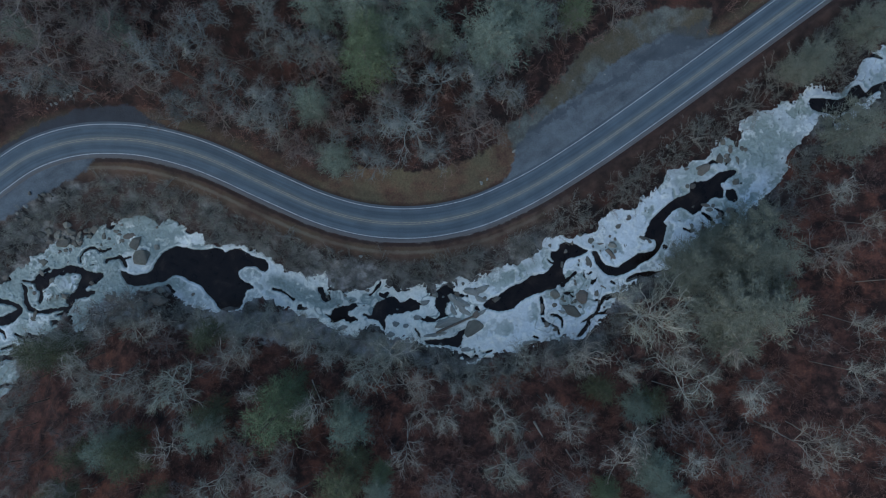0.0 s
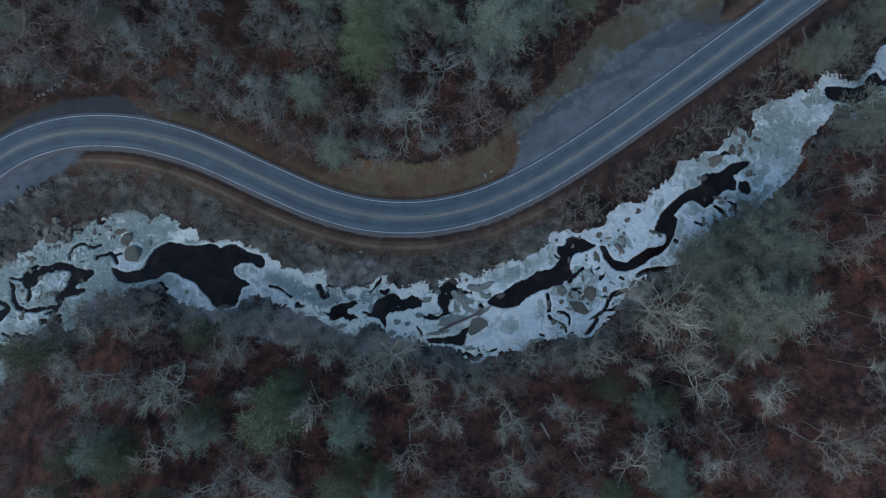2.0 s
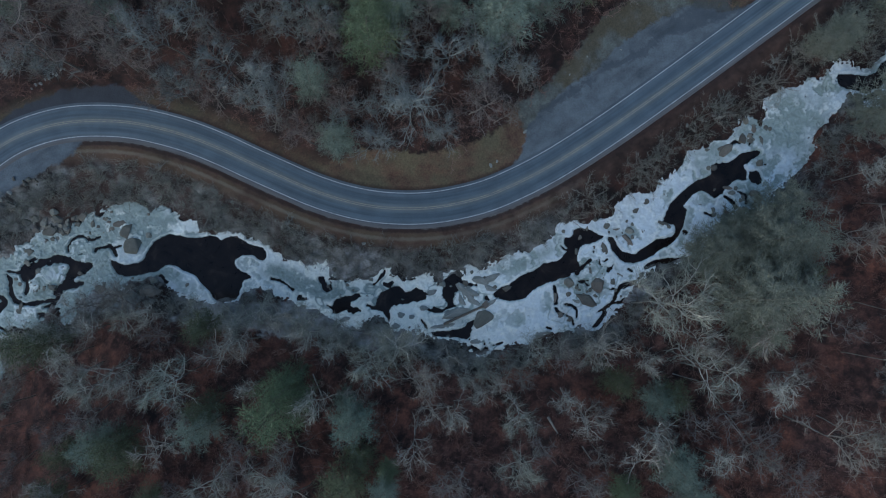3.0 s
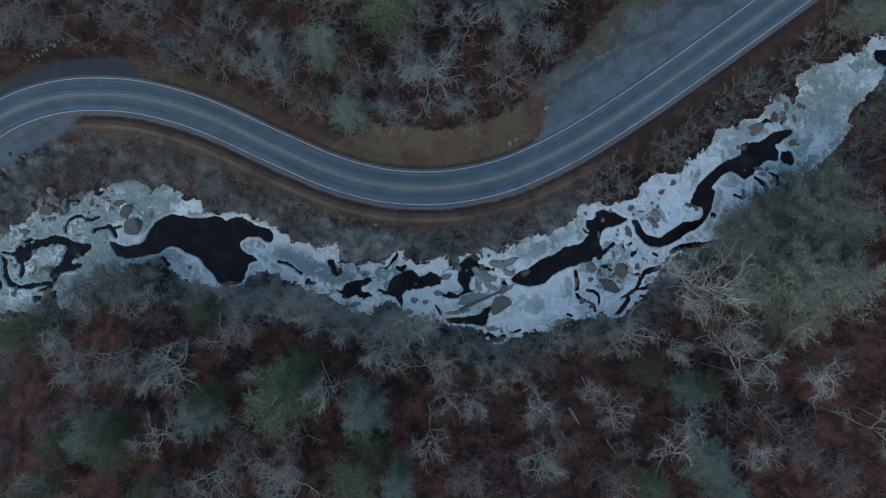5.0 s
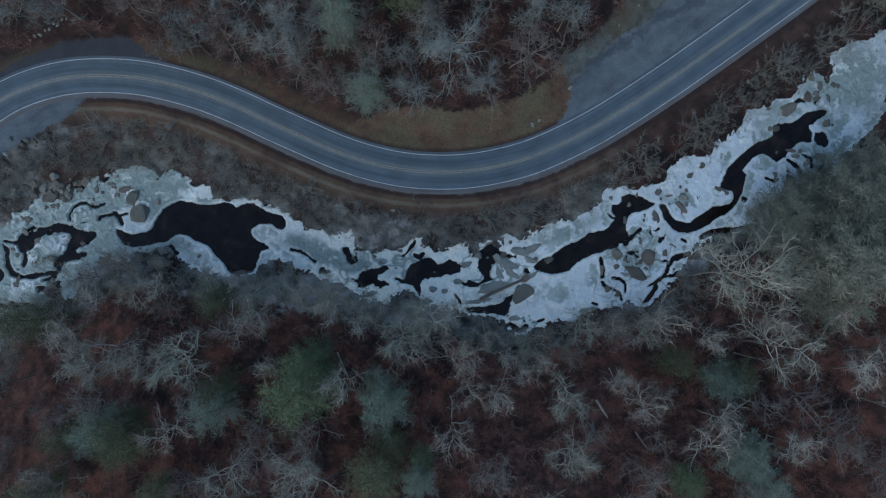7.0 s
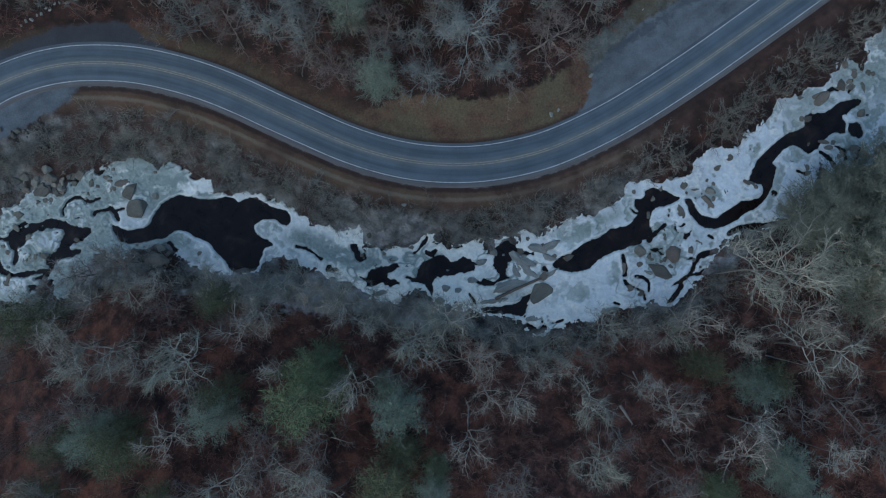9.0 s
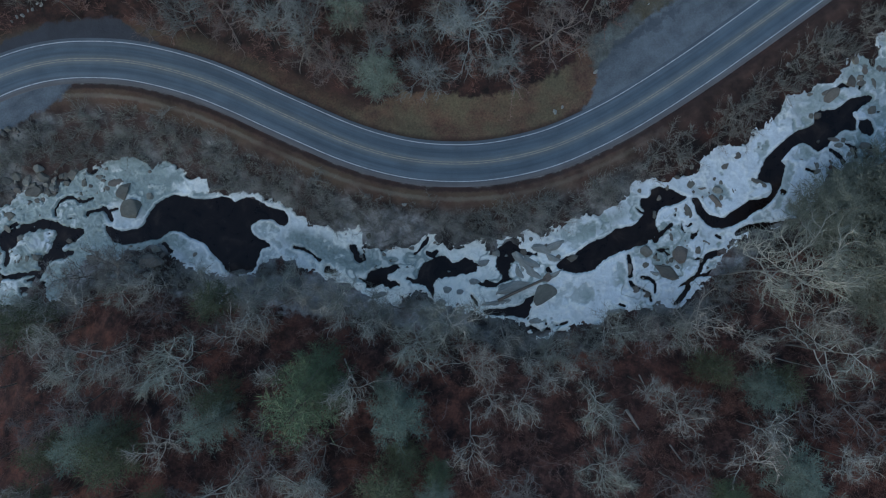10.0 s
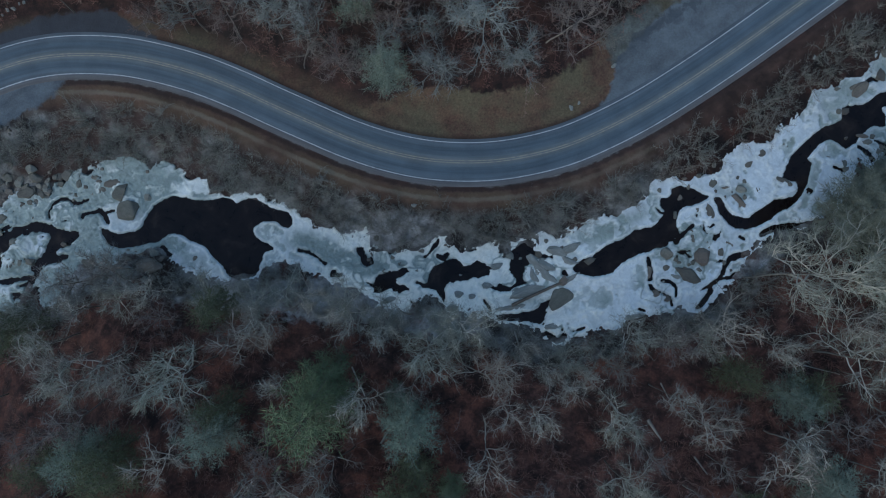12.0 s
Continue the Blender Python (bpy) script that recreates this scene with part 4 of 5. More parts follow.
    for n in loose:
        if (label == n).sum() > 2000:
            piece("ice_shelf", f[face_floe == n], "broad white and grey ice shelf between dark channels", "ice", group="ice shelves")
        else:
            piece("ice_floe", f[face_floe == n], "small loose white ice floe in dark water", "ice", group="ice floes")


build_water()
build_ice()

# ---------------------------------------------------------------- rocks


def rock_mesh(seed):
    """An angular boulder about 1 m in half width: the hull of a few corners, its edges worn off."""
    rnd = random.Random(seed)
    bm = bmesh.new()
    for k in range(13):
        q = k * 2.4 + rnd.uniform(-0.5, 0.5)
        h = rnd.choice((-0.5, 0.05, 0.45, 0.62))
        r = rnd.uniform(0.75, 1.12) * (0.72 if h > 0.4 else 1.0)
        bm.verts.new((math.cos(q) * r, math.sin(q) * r, h + rnd.uniform(-0.08, 0.08)))
    hull = bmesh.ops.convex_hull(bm, input=bm.verts)
    bmesh.ops.delete(bm, geom=[v for v in hull["geom_interior"] if isinstance(v, bmesh.types.BMVert)], context="VERTS")
    bmesh.ops.dissolve_limit(bm, angle_limit=0.16, verts=bm.verts, edges=bm.edges)
    bmesh.ops.bevel(bm, geom=bm.edges[:], offset=0.045, segments=1, affect="EDGES")
    me = bpy.data.meshes.new("rock")
    bm.to_mesh(me)
    bm.free()
    me.materials.append(ROCK_M)
    return me


ROCKS = [rock_mesh(k) for k in range(1, 13)]
rock_random = random.Random(5)


def put_rock(x, y, a, b, turn=None, sink=0.25, label="grey angular boulder set in river ice"):
    z = float(water_height(x))
    z = max(z, ground_at(x, y))
    ob = new("rock", ROCKS[rock_random.randrange(12)])
    h = min(a, b) * rock_random.uniform(0.3, 0.45) + 0.22
    ob.matrix_world = Matrix.LocRotScale((x, y, z + h * 0.5 - sink * 0.4), Euler((0, 0, rock_random.uniform(-0.35, 0.35) if turn is None else turn)), (a, b, h))
    tagged(ob, label, "rock", "river rocks")


ROCKS_IN_CHANNEL = [(7.4, -16.8, 3.4, 1.7, 45), (25.5, -9.3, 1.3, 1.5, 60), (31.2, -10, 1.6, 1.7, 10), (28.9, -13.1, 3.4, 1.3, -24), (22.3, -12.6, 0.7, 1.3, -10), (27, -2.9, 0.4, 0.9, 5), (32.8, -2.3, 0.7, 1.9, 25), (37.7, -1, 0.9, 1.9, 38), (38.1, 1.3, 1.2, 0.9, -20), (40.9, 1.1, 0.5, 0.8, 20), (33.3, 2.4, 0.8, 1.1, -25), (35.4, 1.6, 1.1, 0.3, 5), (28.6, 3.2, 0.5, 0.4, 0), (30, 2.1, 0.3, 0.6, 50), (45.1, 2.6, 2.5, 0.5, -24), (41.5, 7.3, 0.9, 0.9, 0), (39.4, 5.4, 1.1, 0.7, 25)]
ROCKS_ON_SHELVES = [(55.4, 5.3, 0.6, 1.1, 5), (54.9, 2.9, 0.6, 0.4, -20), (52.7, 6.5, 0.5, 0.2, -10), (55.6, 14.1, 0.9, 0.8, 0), (58.3, 17.8, 2.1, 1.3, 35), (58.5, 9.9, 1.1, 0.5, -10), (29.8, -6.8, 0.4, 1, 15), (36, -7.9, 1.1, 0.5, -28), (35.4, 0, 0.3, 0.4, 0), (31.4, 3, 0.7, 0.3, 35), (29.3, 1.7, 0.4, 0.5, 0), (59.5, 1.5, 1.8, 1.2, 20), (60.9, 4.3, 1.2, 1, 0), (30.6, -2.1, 0.7, 0.5, 0), (24.4, 1.2, 0.6, 0.6, 0), (25, -17, 1.4, 0.8, 10), (23.5, -16, 0.8, 0.8, 0)]
ROCKS_UPSTREAM = [(66.4, 22.2, 0.6, 0.9, -10), (65.4, 19.7, 0.6, 1.5, 15), (65.1, 15, 1, 1, 30), (54.5, 14, 0.7, 0.7, 0), (54.3, 17.8, 0.9, 0.5, 0), (57.5, 18.3, 1.7, 0.7, 25), (61.5, 20, 1.1, 1.2, 0), (54.7, 5.4, 0.6, 1, 0), (59.3, 8.9, 0.9, 0.6, 0), (61.1, 7.4, 0.7, 0.7, 0), (63.6, 8.8, 1, 0.9, 0), (89.6, 29.3, 1.1, 0.7, 10), (85.3, 28.2, 1.2, 1, -20), (87.4, 25.5, 1, 0.7, 0)]
ROCKS_AT_RAPIDS = [(-67.4, 2.4, 1.9, 1.5, 32), (-65.9, -0.8, 2.6, 2.3, 20), (-62.7, 1.5, 0.8, 0.9, 20), (-76.6, 5.6, 1.3, 1.1, 20), (-82, 5.1, 1.3, 0.9, 0), (-83.4, 2.6, 1.8, 1.3, 10), (-80, 2.7, 1, 0.8, 0), (-84.8, 0.6, 1.1, 0.7, 0), (-88.2, -1.7, 1.3, 1.1, 0), (-71.1, 4.3, 0.7, 0.6, 0), (-72.4, 2.3, 0.5, 0.4, 0), (-71.2, 2.6, 0.6, 0.6, 0), (-75.6, 2.3, 0.5, 0.3, 0), (-68.8, 3.9, 2.2, 0.9, 10), (-62.2, -10.4, 2.6, 1.9, 0), (-66.2, -11.1, 1.6, 1, 0), (-72.9, -9.7, 1.6, 1, -10), (-86.5, -9.1, 1, 0.9, 0)]
ROCKS_ON_WEST_BANK = [(-85.1, -9.5, 0.6, 0.9, 0), (-67.6, 5.9, 1, 0.5, 40), (-77.9, 5.4, 0.8, 1, 0), (-73.3, 2.6, 0.4, 0.4, 0), (-54.7, -9.1, 0.8, 0.5, 30), (-62.7, 5.9, 0.4, 0.5, 0), (-70.7, 6.5, 0.8, 0.6, 0), (-86.6, 2.8, 0.9, 0.7, 0)]
FLAT_ROCKS = [(4.7, -11.8, 3.7, 1.2, -42), (2.3, -15.3, 4.7, 1.3, 18), (5.4, -11.1, 2.2, 0.9, -30), (7.1, -8.7, 2.6, 1.1, -12), (9.5, -8.1, 2, 1, 25), (-2.9, -11, 1.2, 0.8, 20), (9, -10.2, 1.8, 0.7, -20), (9.4, -13.2, 1.8, 0.6, 32), (3.2, -12.7, 1.6, 0.8, -55), (-0.6, -18.1, 3, 0.7, 12), (-7.2, -16.1, 0.8, 0.7, 0), (-9.4, -15.7, 1, 0.9, 0), (-10.6, -18, 1.4, 0.9, 20), (19.7, -20, 2.4, 0.9, 8), (-4.7, -14.3, 1, 0.8, 0), (-21.2, -16.5, 1.8, 0.7, 25), (-9.1, -12.5, 0.3, 0.2, 0), (26.9, -13.2, 1, 0.6, 0), (6, -21.3, 1.8, 0.8, 5)]
for x, y, a, b, turn in ROCKS_IN_CHANNEL + ROCKS_ON_SHELVES + ROCKS_UPSTREAM:
    put_rock(x, y, a, b, radians(turn))
for x, y, a, b, turn in ROCKS_AT_RAPIDS + ROCKS_ON_WEST_BANK:
    put_rock(x, y, a, b, radians(turn), label="brown-grey boulder among snow at the rapids")


SLABS = []
for k in range(31, 35):
    SLABS.append(rock_mesh(k))
    SLABS[-1].materials[0] = SLAB_M


def slab(x, y, a, b, turn, tilt):
    ob = new("flat_rock", SLABS[rock_random.randrange(4)])
    ob.matrix_world = Matrix.LocRotScale((x, y, float(water_height(x)) + 0.22), Euler((radians(tilt), 0, radians(turn))), (a, b, min(0.75, 0.3 + 0.4 * b)))
    tagged(ob, "pale grey ice-glazed flat rock lying in the river", "rock", "flat river rocks")


for i, (x, y, a, b, turn) in enumerate(FLAT_ROCKS):
    slab(x, y, a, b, turn, (6, 10, -8, 8)[i % 4])
slab(-24.2, -3.4, 1.2, 1.0, 20, 5)


def stone(x, y, size, label):
    ob = new("stone", SLABS[rock_random.randrange(4)])
    ob.matrix_world = Matrix.LocRotScale((x, y, ground_at(x, y) + 0.2 * size), Euler((0, 0, rock_random.uniform(0, 3))), (size, size * 0.7, size * 0.6))
    tagged(ob, label, "stone", "pale stones")


for x, y, size in [(16.4, 21.6, 0.55), (-16.7, -0.8, 0.5), (9.3, 14.8, 0.5), (-43.8, 3.9, 0.45), (49.4, 22.6, 0.4), (-84.5, 31.6, 0.3), (-83.6, 32.4, 0.4), (-82.6, 32.6, 0.45), (-81.6, 33.4, 0.3), (-80.8, 33.6, 0.4), (-79.8, 34.6, 0.35), (-79.2, 34.4, 0.45), (-78.2, 35.3, 0.35), (-77.4, 35.4, 0.3),
                   (25.5, 33.0, 0.25), (29.0, 36.5, 0.25), (36.0, 38.0, 0.25), (10.6, 15.6, 0.35), (-96, 6.4, 0.5), (-89.5, 10.4, 0.6)]:
    stone(x, y, size, "pale bare stone lying on leaf litter beside the road")
# boulders and cobbles along the banks and in the rapids: middle, spread, how many, size
for cx, cy, sx, sy, many, size in ((-80, 4, 9, 3.5, 34, 0.8), (-88, -8, 8, 6, 14, 0.8), (-66, -9, 8, 2.5, 12, 0.8), (-20, -10, 12, 3, 16, 0.55), (3, -11, 7, 5, 16, 0.8), (29, -11, 6, 4, 20, 0.6), (34, 2, 6, 3, 12, 0.5),
                                   (62, 5, 5, 4, 26, 0.7), (64, 22, 3, 3, 10, 0.8), (92, 31, 4, 2, 8, 0.8), (-92, 8.2, 2.2, 1.0, 8, 0.5), (-85, 12.4, 2.2, 1.0, 8, 0.5), (48, 8, 6, 4, 6, 0.4)):
    for _ in range(many):
        a = size * rock_random.uniform(0.4, 1.3)
        put_rock(cx + rock_random.gauss(0, sx * 0.6), cy + rock_random.gauss(0, sy * 0.6), a, a * rock_random.uniform(0.6, 1.1), rock_random.uniform(0, 3.1), 0.12, "small angular grey stone on the icy river bank")

# ---------------------------------------------------------------- trees


def tubes(segs, sides=3):
    """Tapered prisms for rows of p0 (3), p1 (3), r0, r1, as vertices and quads."""
    s = np.array(segs, float)
    p0, p1, r0, r1 = s[:, :3], s[:, 3:6], s[:, 6], s[:, 7]
    d = p1 - p0
    d /= np.linalg.norm(d, axis=1)[:, None] + 1e-9
    ref = np.where(np.abs(d[:, 2:3]) < 0.9, [[0, 0, 1.0]], [[1.0, 0, 0]])
    a = np.cross(d, ref)
    a /= np.linalg.norm(a, axis=1)[:, None]
    b = np.cross(d, a)
    ang = np.arange(sides) * 2 * math.pi / sides
    ring = a[:, None] * np.cos(ang)[None, :, None] + b[:, None] * np.sin(ang)[None, :, None]
    v = np.concatenate([p0[:, None] + ring * r0[:, None, None], p1[:, None] + ring * r1[:, None, None]], 1)
    base = np.arange(len(s))[:, None] * 2 * sides
    k = np.arange(sides)
    f = np.stack([base + k, base + (k + 1) % sides, base + sides + (k + 1) % sides, base + sides + k], -1)
    return v.reshape(-1, 3), f.reshape(-1, 4)


def cones(segs):
    """Three-sided points for the same rows, as vertices and triangles."""
    s = np.array(segs, float)
    v, _ = tubes(segs, 3)
    v = v.reshape(-1, 6, 3)[:, :4].copy()
    v[:, 3] = s[:, 3:6]
    base = np.arange(len(s))[:, None] * 4
    k = np.arange(3)
    f = np.stack([base + k, base + (k + 1) % 3, base + 3 + 0 * k], -1)
    return v.reshape(-1, 3), f.reshape(-1, 3)


def grow(rnd, start, way, length, r0, r1, parts, lift, wander):
    """A bent branch: its segments and its points with directions."""
    p, d, out, pts = Vector(start), Vector(way).normalized(), [], []
    for k in range(parts):
        d = (d + Vector((rnd.gauss(0, wander), rnd.gauss(0, wander), rnd.gauss(0, wander) + lift))).normalized()
        q = p + d * (length / parts)
        ra, rb = r0 + (r1 - r0) * k / parts, r0 + (r1 - r0) * (k + 1) / parts
        out.append((*p, *q, ra, rb))
        pts.append((p.copy(), d.copy(), k / parts))
        p = q
    pts.append((p.copy(), d.copy(), 1.0))
    return out, pts


def along(pts, u):
    i = min(int(u * (len(pts) - 1)), len(pts) - 2)
    f = u * (len(pts) - 1) - i
    return pts[i][0].lerp(pts[i + 1][0], f), pts[i][1]


def bare_tree_parts(seed, height, radius, limbs, subs, twigs, low):
    rnd = random.Random(seed)
    trunk, tp = grow(rnd, (0, 0, -0.6), (rnd.gauss(0, 0.05), rnd.gauss(0, 0.05), 1), height * 0.88, 0.0075 * height, 0.03, 7, 0.04, 0.07)
    wood, fine = [], []
    for i in range(limbs):
        u = low + (0.97 - low) * (i + rnd.random()) / limbs
        p, d = along(tp, u)
        turn = i * 2.4 + rnd.uniform(-0.5, 0.5)
        up = rnd.uniform(0.2, 0.8) + 0.35 * u
        way = Vector((math.cos(turn), math.sin(turn), up))
        v = (u - low) / (1 - low)
        length = radius * (1.2 - 0.35 * abs(v - 0.35) - 0.35 * max(0, v - 0.5)) * rnd.uniform(0.75, 1.2)
        seg, lp = grow(rnd, p, way, length, 0.14 * (1.3 - u), 0.04, 5, 0.05, 0.32)
        wood += seg
        for j in range(subs):
            v = 0.22 + 0.78 * (j + rnd.random()) / subs
            p2, d2 = along(lp, v)
            s = Vector((rnd.gauss(0, 1), rnd.gauss(0, 1), rnd.gauss(0.25, 0.5))).normalized()
            seg2, sp = grow(rnd, p2, d2 * 0.8 + s * 0.85, length * rnd.uniform(0.28, 0.5) * (1.15 - 0.4 * v), 0.045, 0.02, 3, 0.04, 0.34)
            wood += seg2
            for k in range(twigs):
                w = 0.2 + 0.8 * (k + rnd.random()) / twigs
                p3, d3 = along(sp, w)
                s = Vector((rnd.gauss(0, 1), rnd.gauss(0, 1), rnd.gauss(0.2, 0.6))).normalized()
                seg3, _ = grow(rnd, p3, d3 * 0.7 + s * 0.8, rnd.uniform(0.6, 1.9) * radius / 4, 0.026, 0.0, 1, 0.05, 0.15)
                fine += seg3
    return trunk, wood, fine


def thing(name, label, category, group):
    return tagged(new(name), label, category, group)


def part(name, me, mat, parent, label=""):
    if not me.materials:
        me.materials.append(mat)
    ob = new(name, me)
    ob.parent = parent
    return tagged(ob, label)


def bare_tree(seed, height, radius, limbs, subs, twigs, low, label, twig_m=None):
    trunk, wood, fine = bare_tree_parts(seed, height, radius, limbs, subs, twigs, low)
    t = thing("bare_tree", label, "tree", "bare trees in the woods")
    part("trunk", mesh_from("trunk", *tubes(trunk, 6)), TRUNK_M, t)
    part("branchwork", mesh_from("branchwork", *tubes(wood, 3)), LIMB_M if twig_m in (PALE_M, MOSS_M) else twig_m or BARK_M, t)["kind"] = "stuff"
    part("crown", mesh_from("crown", *cones(fine)), twig_m or TWIG_M, t)["kind"] = "stuff"
    return t


def clumps(rows, rnd):
    """Slim three-sided needle points: rows of place, way, length, width."""
    v, f = [], []
    for p, d, length, width in rows:
        a = d.orthogonal().normalized()
        b = d.cross(a)
        n = len(v)
        spin = rnd.uniform(0, 6.28)
        for k in range(3):
            q = spin + k * 2.094
            v.append(p + (a * math.cos(q) + b * math.sin(q)) * width)
        v.append(p + d * length)
        for k in range(3):
            f.append((n + k, n + (k + 1) % 3, n + 3))
    return v, f


def pine(seed, height, radius, label, needles, dense=1.0):
    rnd = random.Random(seed)
    t = thing("pine", label, "tree", "evergreens in the woods")
    trunk, tp = grow(rnd, (0, 0, -0.6), (0, 0, 1), height, 0.016 * height, 0.03, 8, 0.05, 0.03)
    wood, rows = [], []
    levels = int(14 * dense)
    for i in range(levels):
        u = 0.26 + 0.74 * i / levels
        p, _ = along(tp, u)
        reach = radius * 1.08 * math.sqrt(max(0.06, 1 - ((u - 0.5) / 0.54) ** 2))
        n = 6 if u < 0.8 else 5
        for j in range(n):
            turn = i * 1.1 + j * 6.283 / n + rnd.uniform(-0.35, 0.35)
            length = reach * rnd.uniform(0.6, 1.25)
            way = Vector((math.cos(turn), math.sin(turn), rnd.uniform(-0.05, 0.25) + 0.5 * max(0, u - 0.6)))
            seg, bp = grow(rnd, p, way, length, 0.05 * (1.2 - u), 0.012, 3, 0.02, 0.16)
            wood += seg
            sprays = max(8, int(12.5 * length * dense))
            for k in range(sprays):
                w = 0.22 + 0.78 * (k + rnd.random()) / sprays
                q, d = along(bp, w)
                s = Vector((rnd.gauss(0, 0.9), rnd.gauss(0, 0.9), rnd.gauss(0.1, 0.4)))
                rows.append((q + s * 0.3, (d * 0.35 + s).normalized(), rnd.uniform(0.4, 0.95) * (0.7 + 0.06 * height / 3), rnd.uniform(0.035, 0.06)))
    part("trunk", mesh_from("trunk", *tubes(trunk, 6)), PINE_BARK_M, t)
    part("branchwork", mesh_from("branchwork", *tubes(wood, 3)), PINE_BARK_M, t)["kind"] = "stuff"
    v, f = clumps(rows, rnd)
    part("crown", mesh_from("crown", v, f, False), needles, t)
    return t


tree_random = random.Random(11)
GREY, PALE, DUSK = "leafless grey hardwood tree on the wooded slope", "leafless pale lichen-grey hardwood tree in the woods", "slender leafless brown-grey tree in the woods"
BROAD = "broad leafless grey-green hardwood with a dense pale crown"
# kind, height, crown radius
BARE = [bare_tree(1, 21, 4.6, 11, 8, 7, 0.45, GREY), bare_tree(2, 23, 5.2, 12, 10, 11, 0.42, BROAD, MOSS_M), bare_tree(3, 19, 4.0, 10, 8, 8, 0.5, GREY), bare_tree(4, 25, 5.0, 11, 9, 8, 0.56, PALE, PALE_M),
        bare_tree(5, 16, 3.4, 9, 7, 8, 0.35, DUSK, DUSK_M), bare_tree(6, 19, 3.8, 11, 7, 8, 0.4, DUSK, DUSK_M), bare_tree(7, 22, 5.6, 12, 11, 11, 0.5, BROAD, MOSS_M), bare_tree(8, 22, 5.0, 12, 9, 9, 0.4, "broad leafless slate-grey hardwood on the upper slope", COOL_M), bare_tree(9, 19, 4.0, 11, 8, 8, 0.4, "leafless slate-grey tree on the upper slope", COOL_M)]
BARE_R, BARE_H = [4.6, 5.2, 4.0, 5.0, 3.4, 3.8, 5.6, 5.0, 4.0], [21, 23, 19, 25, 16, 19, 22, 22, 19]
PINES = [pine(21, 22, 4.2, "green white pine with a full feathery crown", GREEN_M), pine(22, 25, 4.6, "blue-green hemlock standing among bare trees", BLUE_M),
         pine(23, 15, 3.2, "small olive-green pine in the woods", OLIVE_M, 0.9), pine(24, 24, 5.0, "grey-green white pine leaning over the river bank", GREY_M, 1.1)]
PINE_R, PINE_H = [4.2, 4.6, 3.2, 5.0], [22, 25, 15, 24]
placed = []
homes = []


def plant(kinds, radii, which, x, y, radius, tall=1.0, rise=None):
    """One tree or shrub of a kind; rise stretches it to a height over its foot."""
    k = radius / radii[which]
    m = Matrix.LocRotScale((x, y, ground_at(x, y) - 0.1), Euler((tree_random.gauss(0, 0.035), tree_random.gauss(0, 0.035), tree_random.uniform(0, 6.28))), (1, 1, 1))
    src = kinds[which]
    first = src not in homes
    ob = src if first else copy_thing(src, m)
    if first:
        homes.append(src)
    ob.matrix_basis = m @ Matrix.Diagonal((k, k, rise or tall * (0.5 + 0.5 * k), 1))
    placed.append((x, y, radius))
    return ob


# prominent trees: x, y, crown radius, height of the top
GREEN_PINES = [(-29.3, -29, 5.4, 31), (-28.5, -25.3, 3.7, 28), (-10.8, -42.6, 2.2, 18), (31.5, -45.8, 2.9, 18), (-14.3, 35.1, 5.4, 27), (-13.8, 40.6, 4.2, 27), (26.5, 47.1, 3.2, 20)]
OLIVE_PINES = [(-47.6, -16, 3.1, 18), (-57.8, -40, 3.3, 28), (-58.5, -36.2, 2.7, 26), (-72.1, -46.3, 3.7, 26), (-18.7, -45.1, 4.3, 26), (-78.3, -20.6, 4.1, 20), (-43.9, -30.9, 2.8, 22), (31.8, -27.7, 3, 14)]
BLUE_PINES = [(-17.1, -33.3, 4.1, 27), (-11.5, -46.1, 2.9, 20), (-63.1, -36.2, 3.8, 24), (-44, -34, 3.6, 24), (40, -41.2, 4.2, 24), (42.7, -45.9, 3.2, 24), (-19.5, -29.4, 1.9, 19), (38.6, -30.1, 3.3, 19), (9.6, 39.9, 6.3, 27), (-13.9, 46.1, 4.7, 26), (-3.8, 45.4, 4.7, 26), (-25.1, 28.2, 3.2, 30), (-20.3, 18.5, 3.5, 20), (17.7, 43.6, 4.3, 24), (-22.4, 45.3, 4, 26), (-8.8, 41.6, 4.1, 24)]
GREY_PINES = [(52.4, -13.1, 6.3, 28), (58.3, -10.4, 6.2, 30), (56.1, -18.4, 4.6, 24), (50.5, -4.1, 4.9, 18), (58.3, -2.4, 5.6, 22), (65.1, -3.9, 5.5, 24), (61.3, 4, 4.3, 20), (56.6, -3.2, 7, 10), (64.4, -3.2, 5.7, 14), (58.2, 1.7, 4.1, 6), (83.4, 22.8, 5.6, 18), (78.8, 39.3, 4.5, 12), (74.9, 38, 3.5, 8), (88.4, 46.9, 5.2, 14)]
BROAD_TREES = [(38.4, -13.5, 7.1, 30), (-8.5, -21.5, 5.8, 21), (-14, -22.3, 4.7, 20), (45.8, -25.1, 5.7, 23), (-48.8, -25, 4.8, 26), (-63.3, -22.9, 4.5, 22), (-29.5, -42.9, 4.6, 24), (-42.4, -42.2, 4.8, 26), (12.4, -41, 3.9, 27), (13.4, -32.2, 4, 24)]
BROAD_NORTH_TREES = [(-4.1, 28, 6.4, 27), (-50.4, 36.6, 5, 26), (-44.7, 41.4, 5, 26), (-29.3, 24.6, 4.7, 21), (-59.2, 40, 5.4, 26), (-9, 19.6, 4.8, 19)]
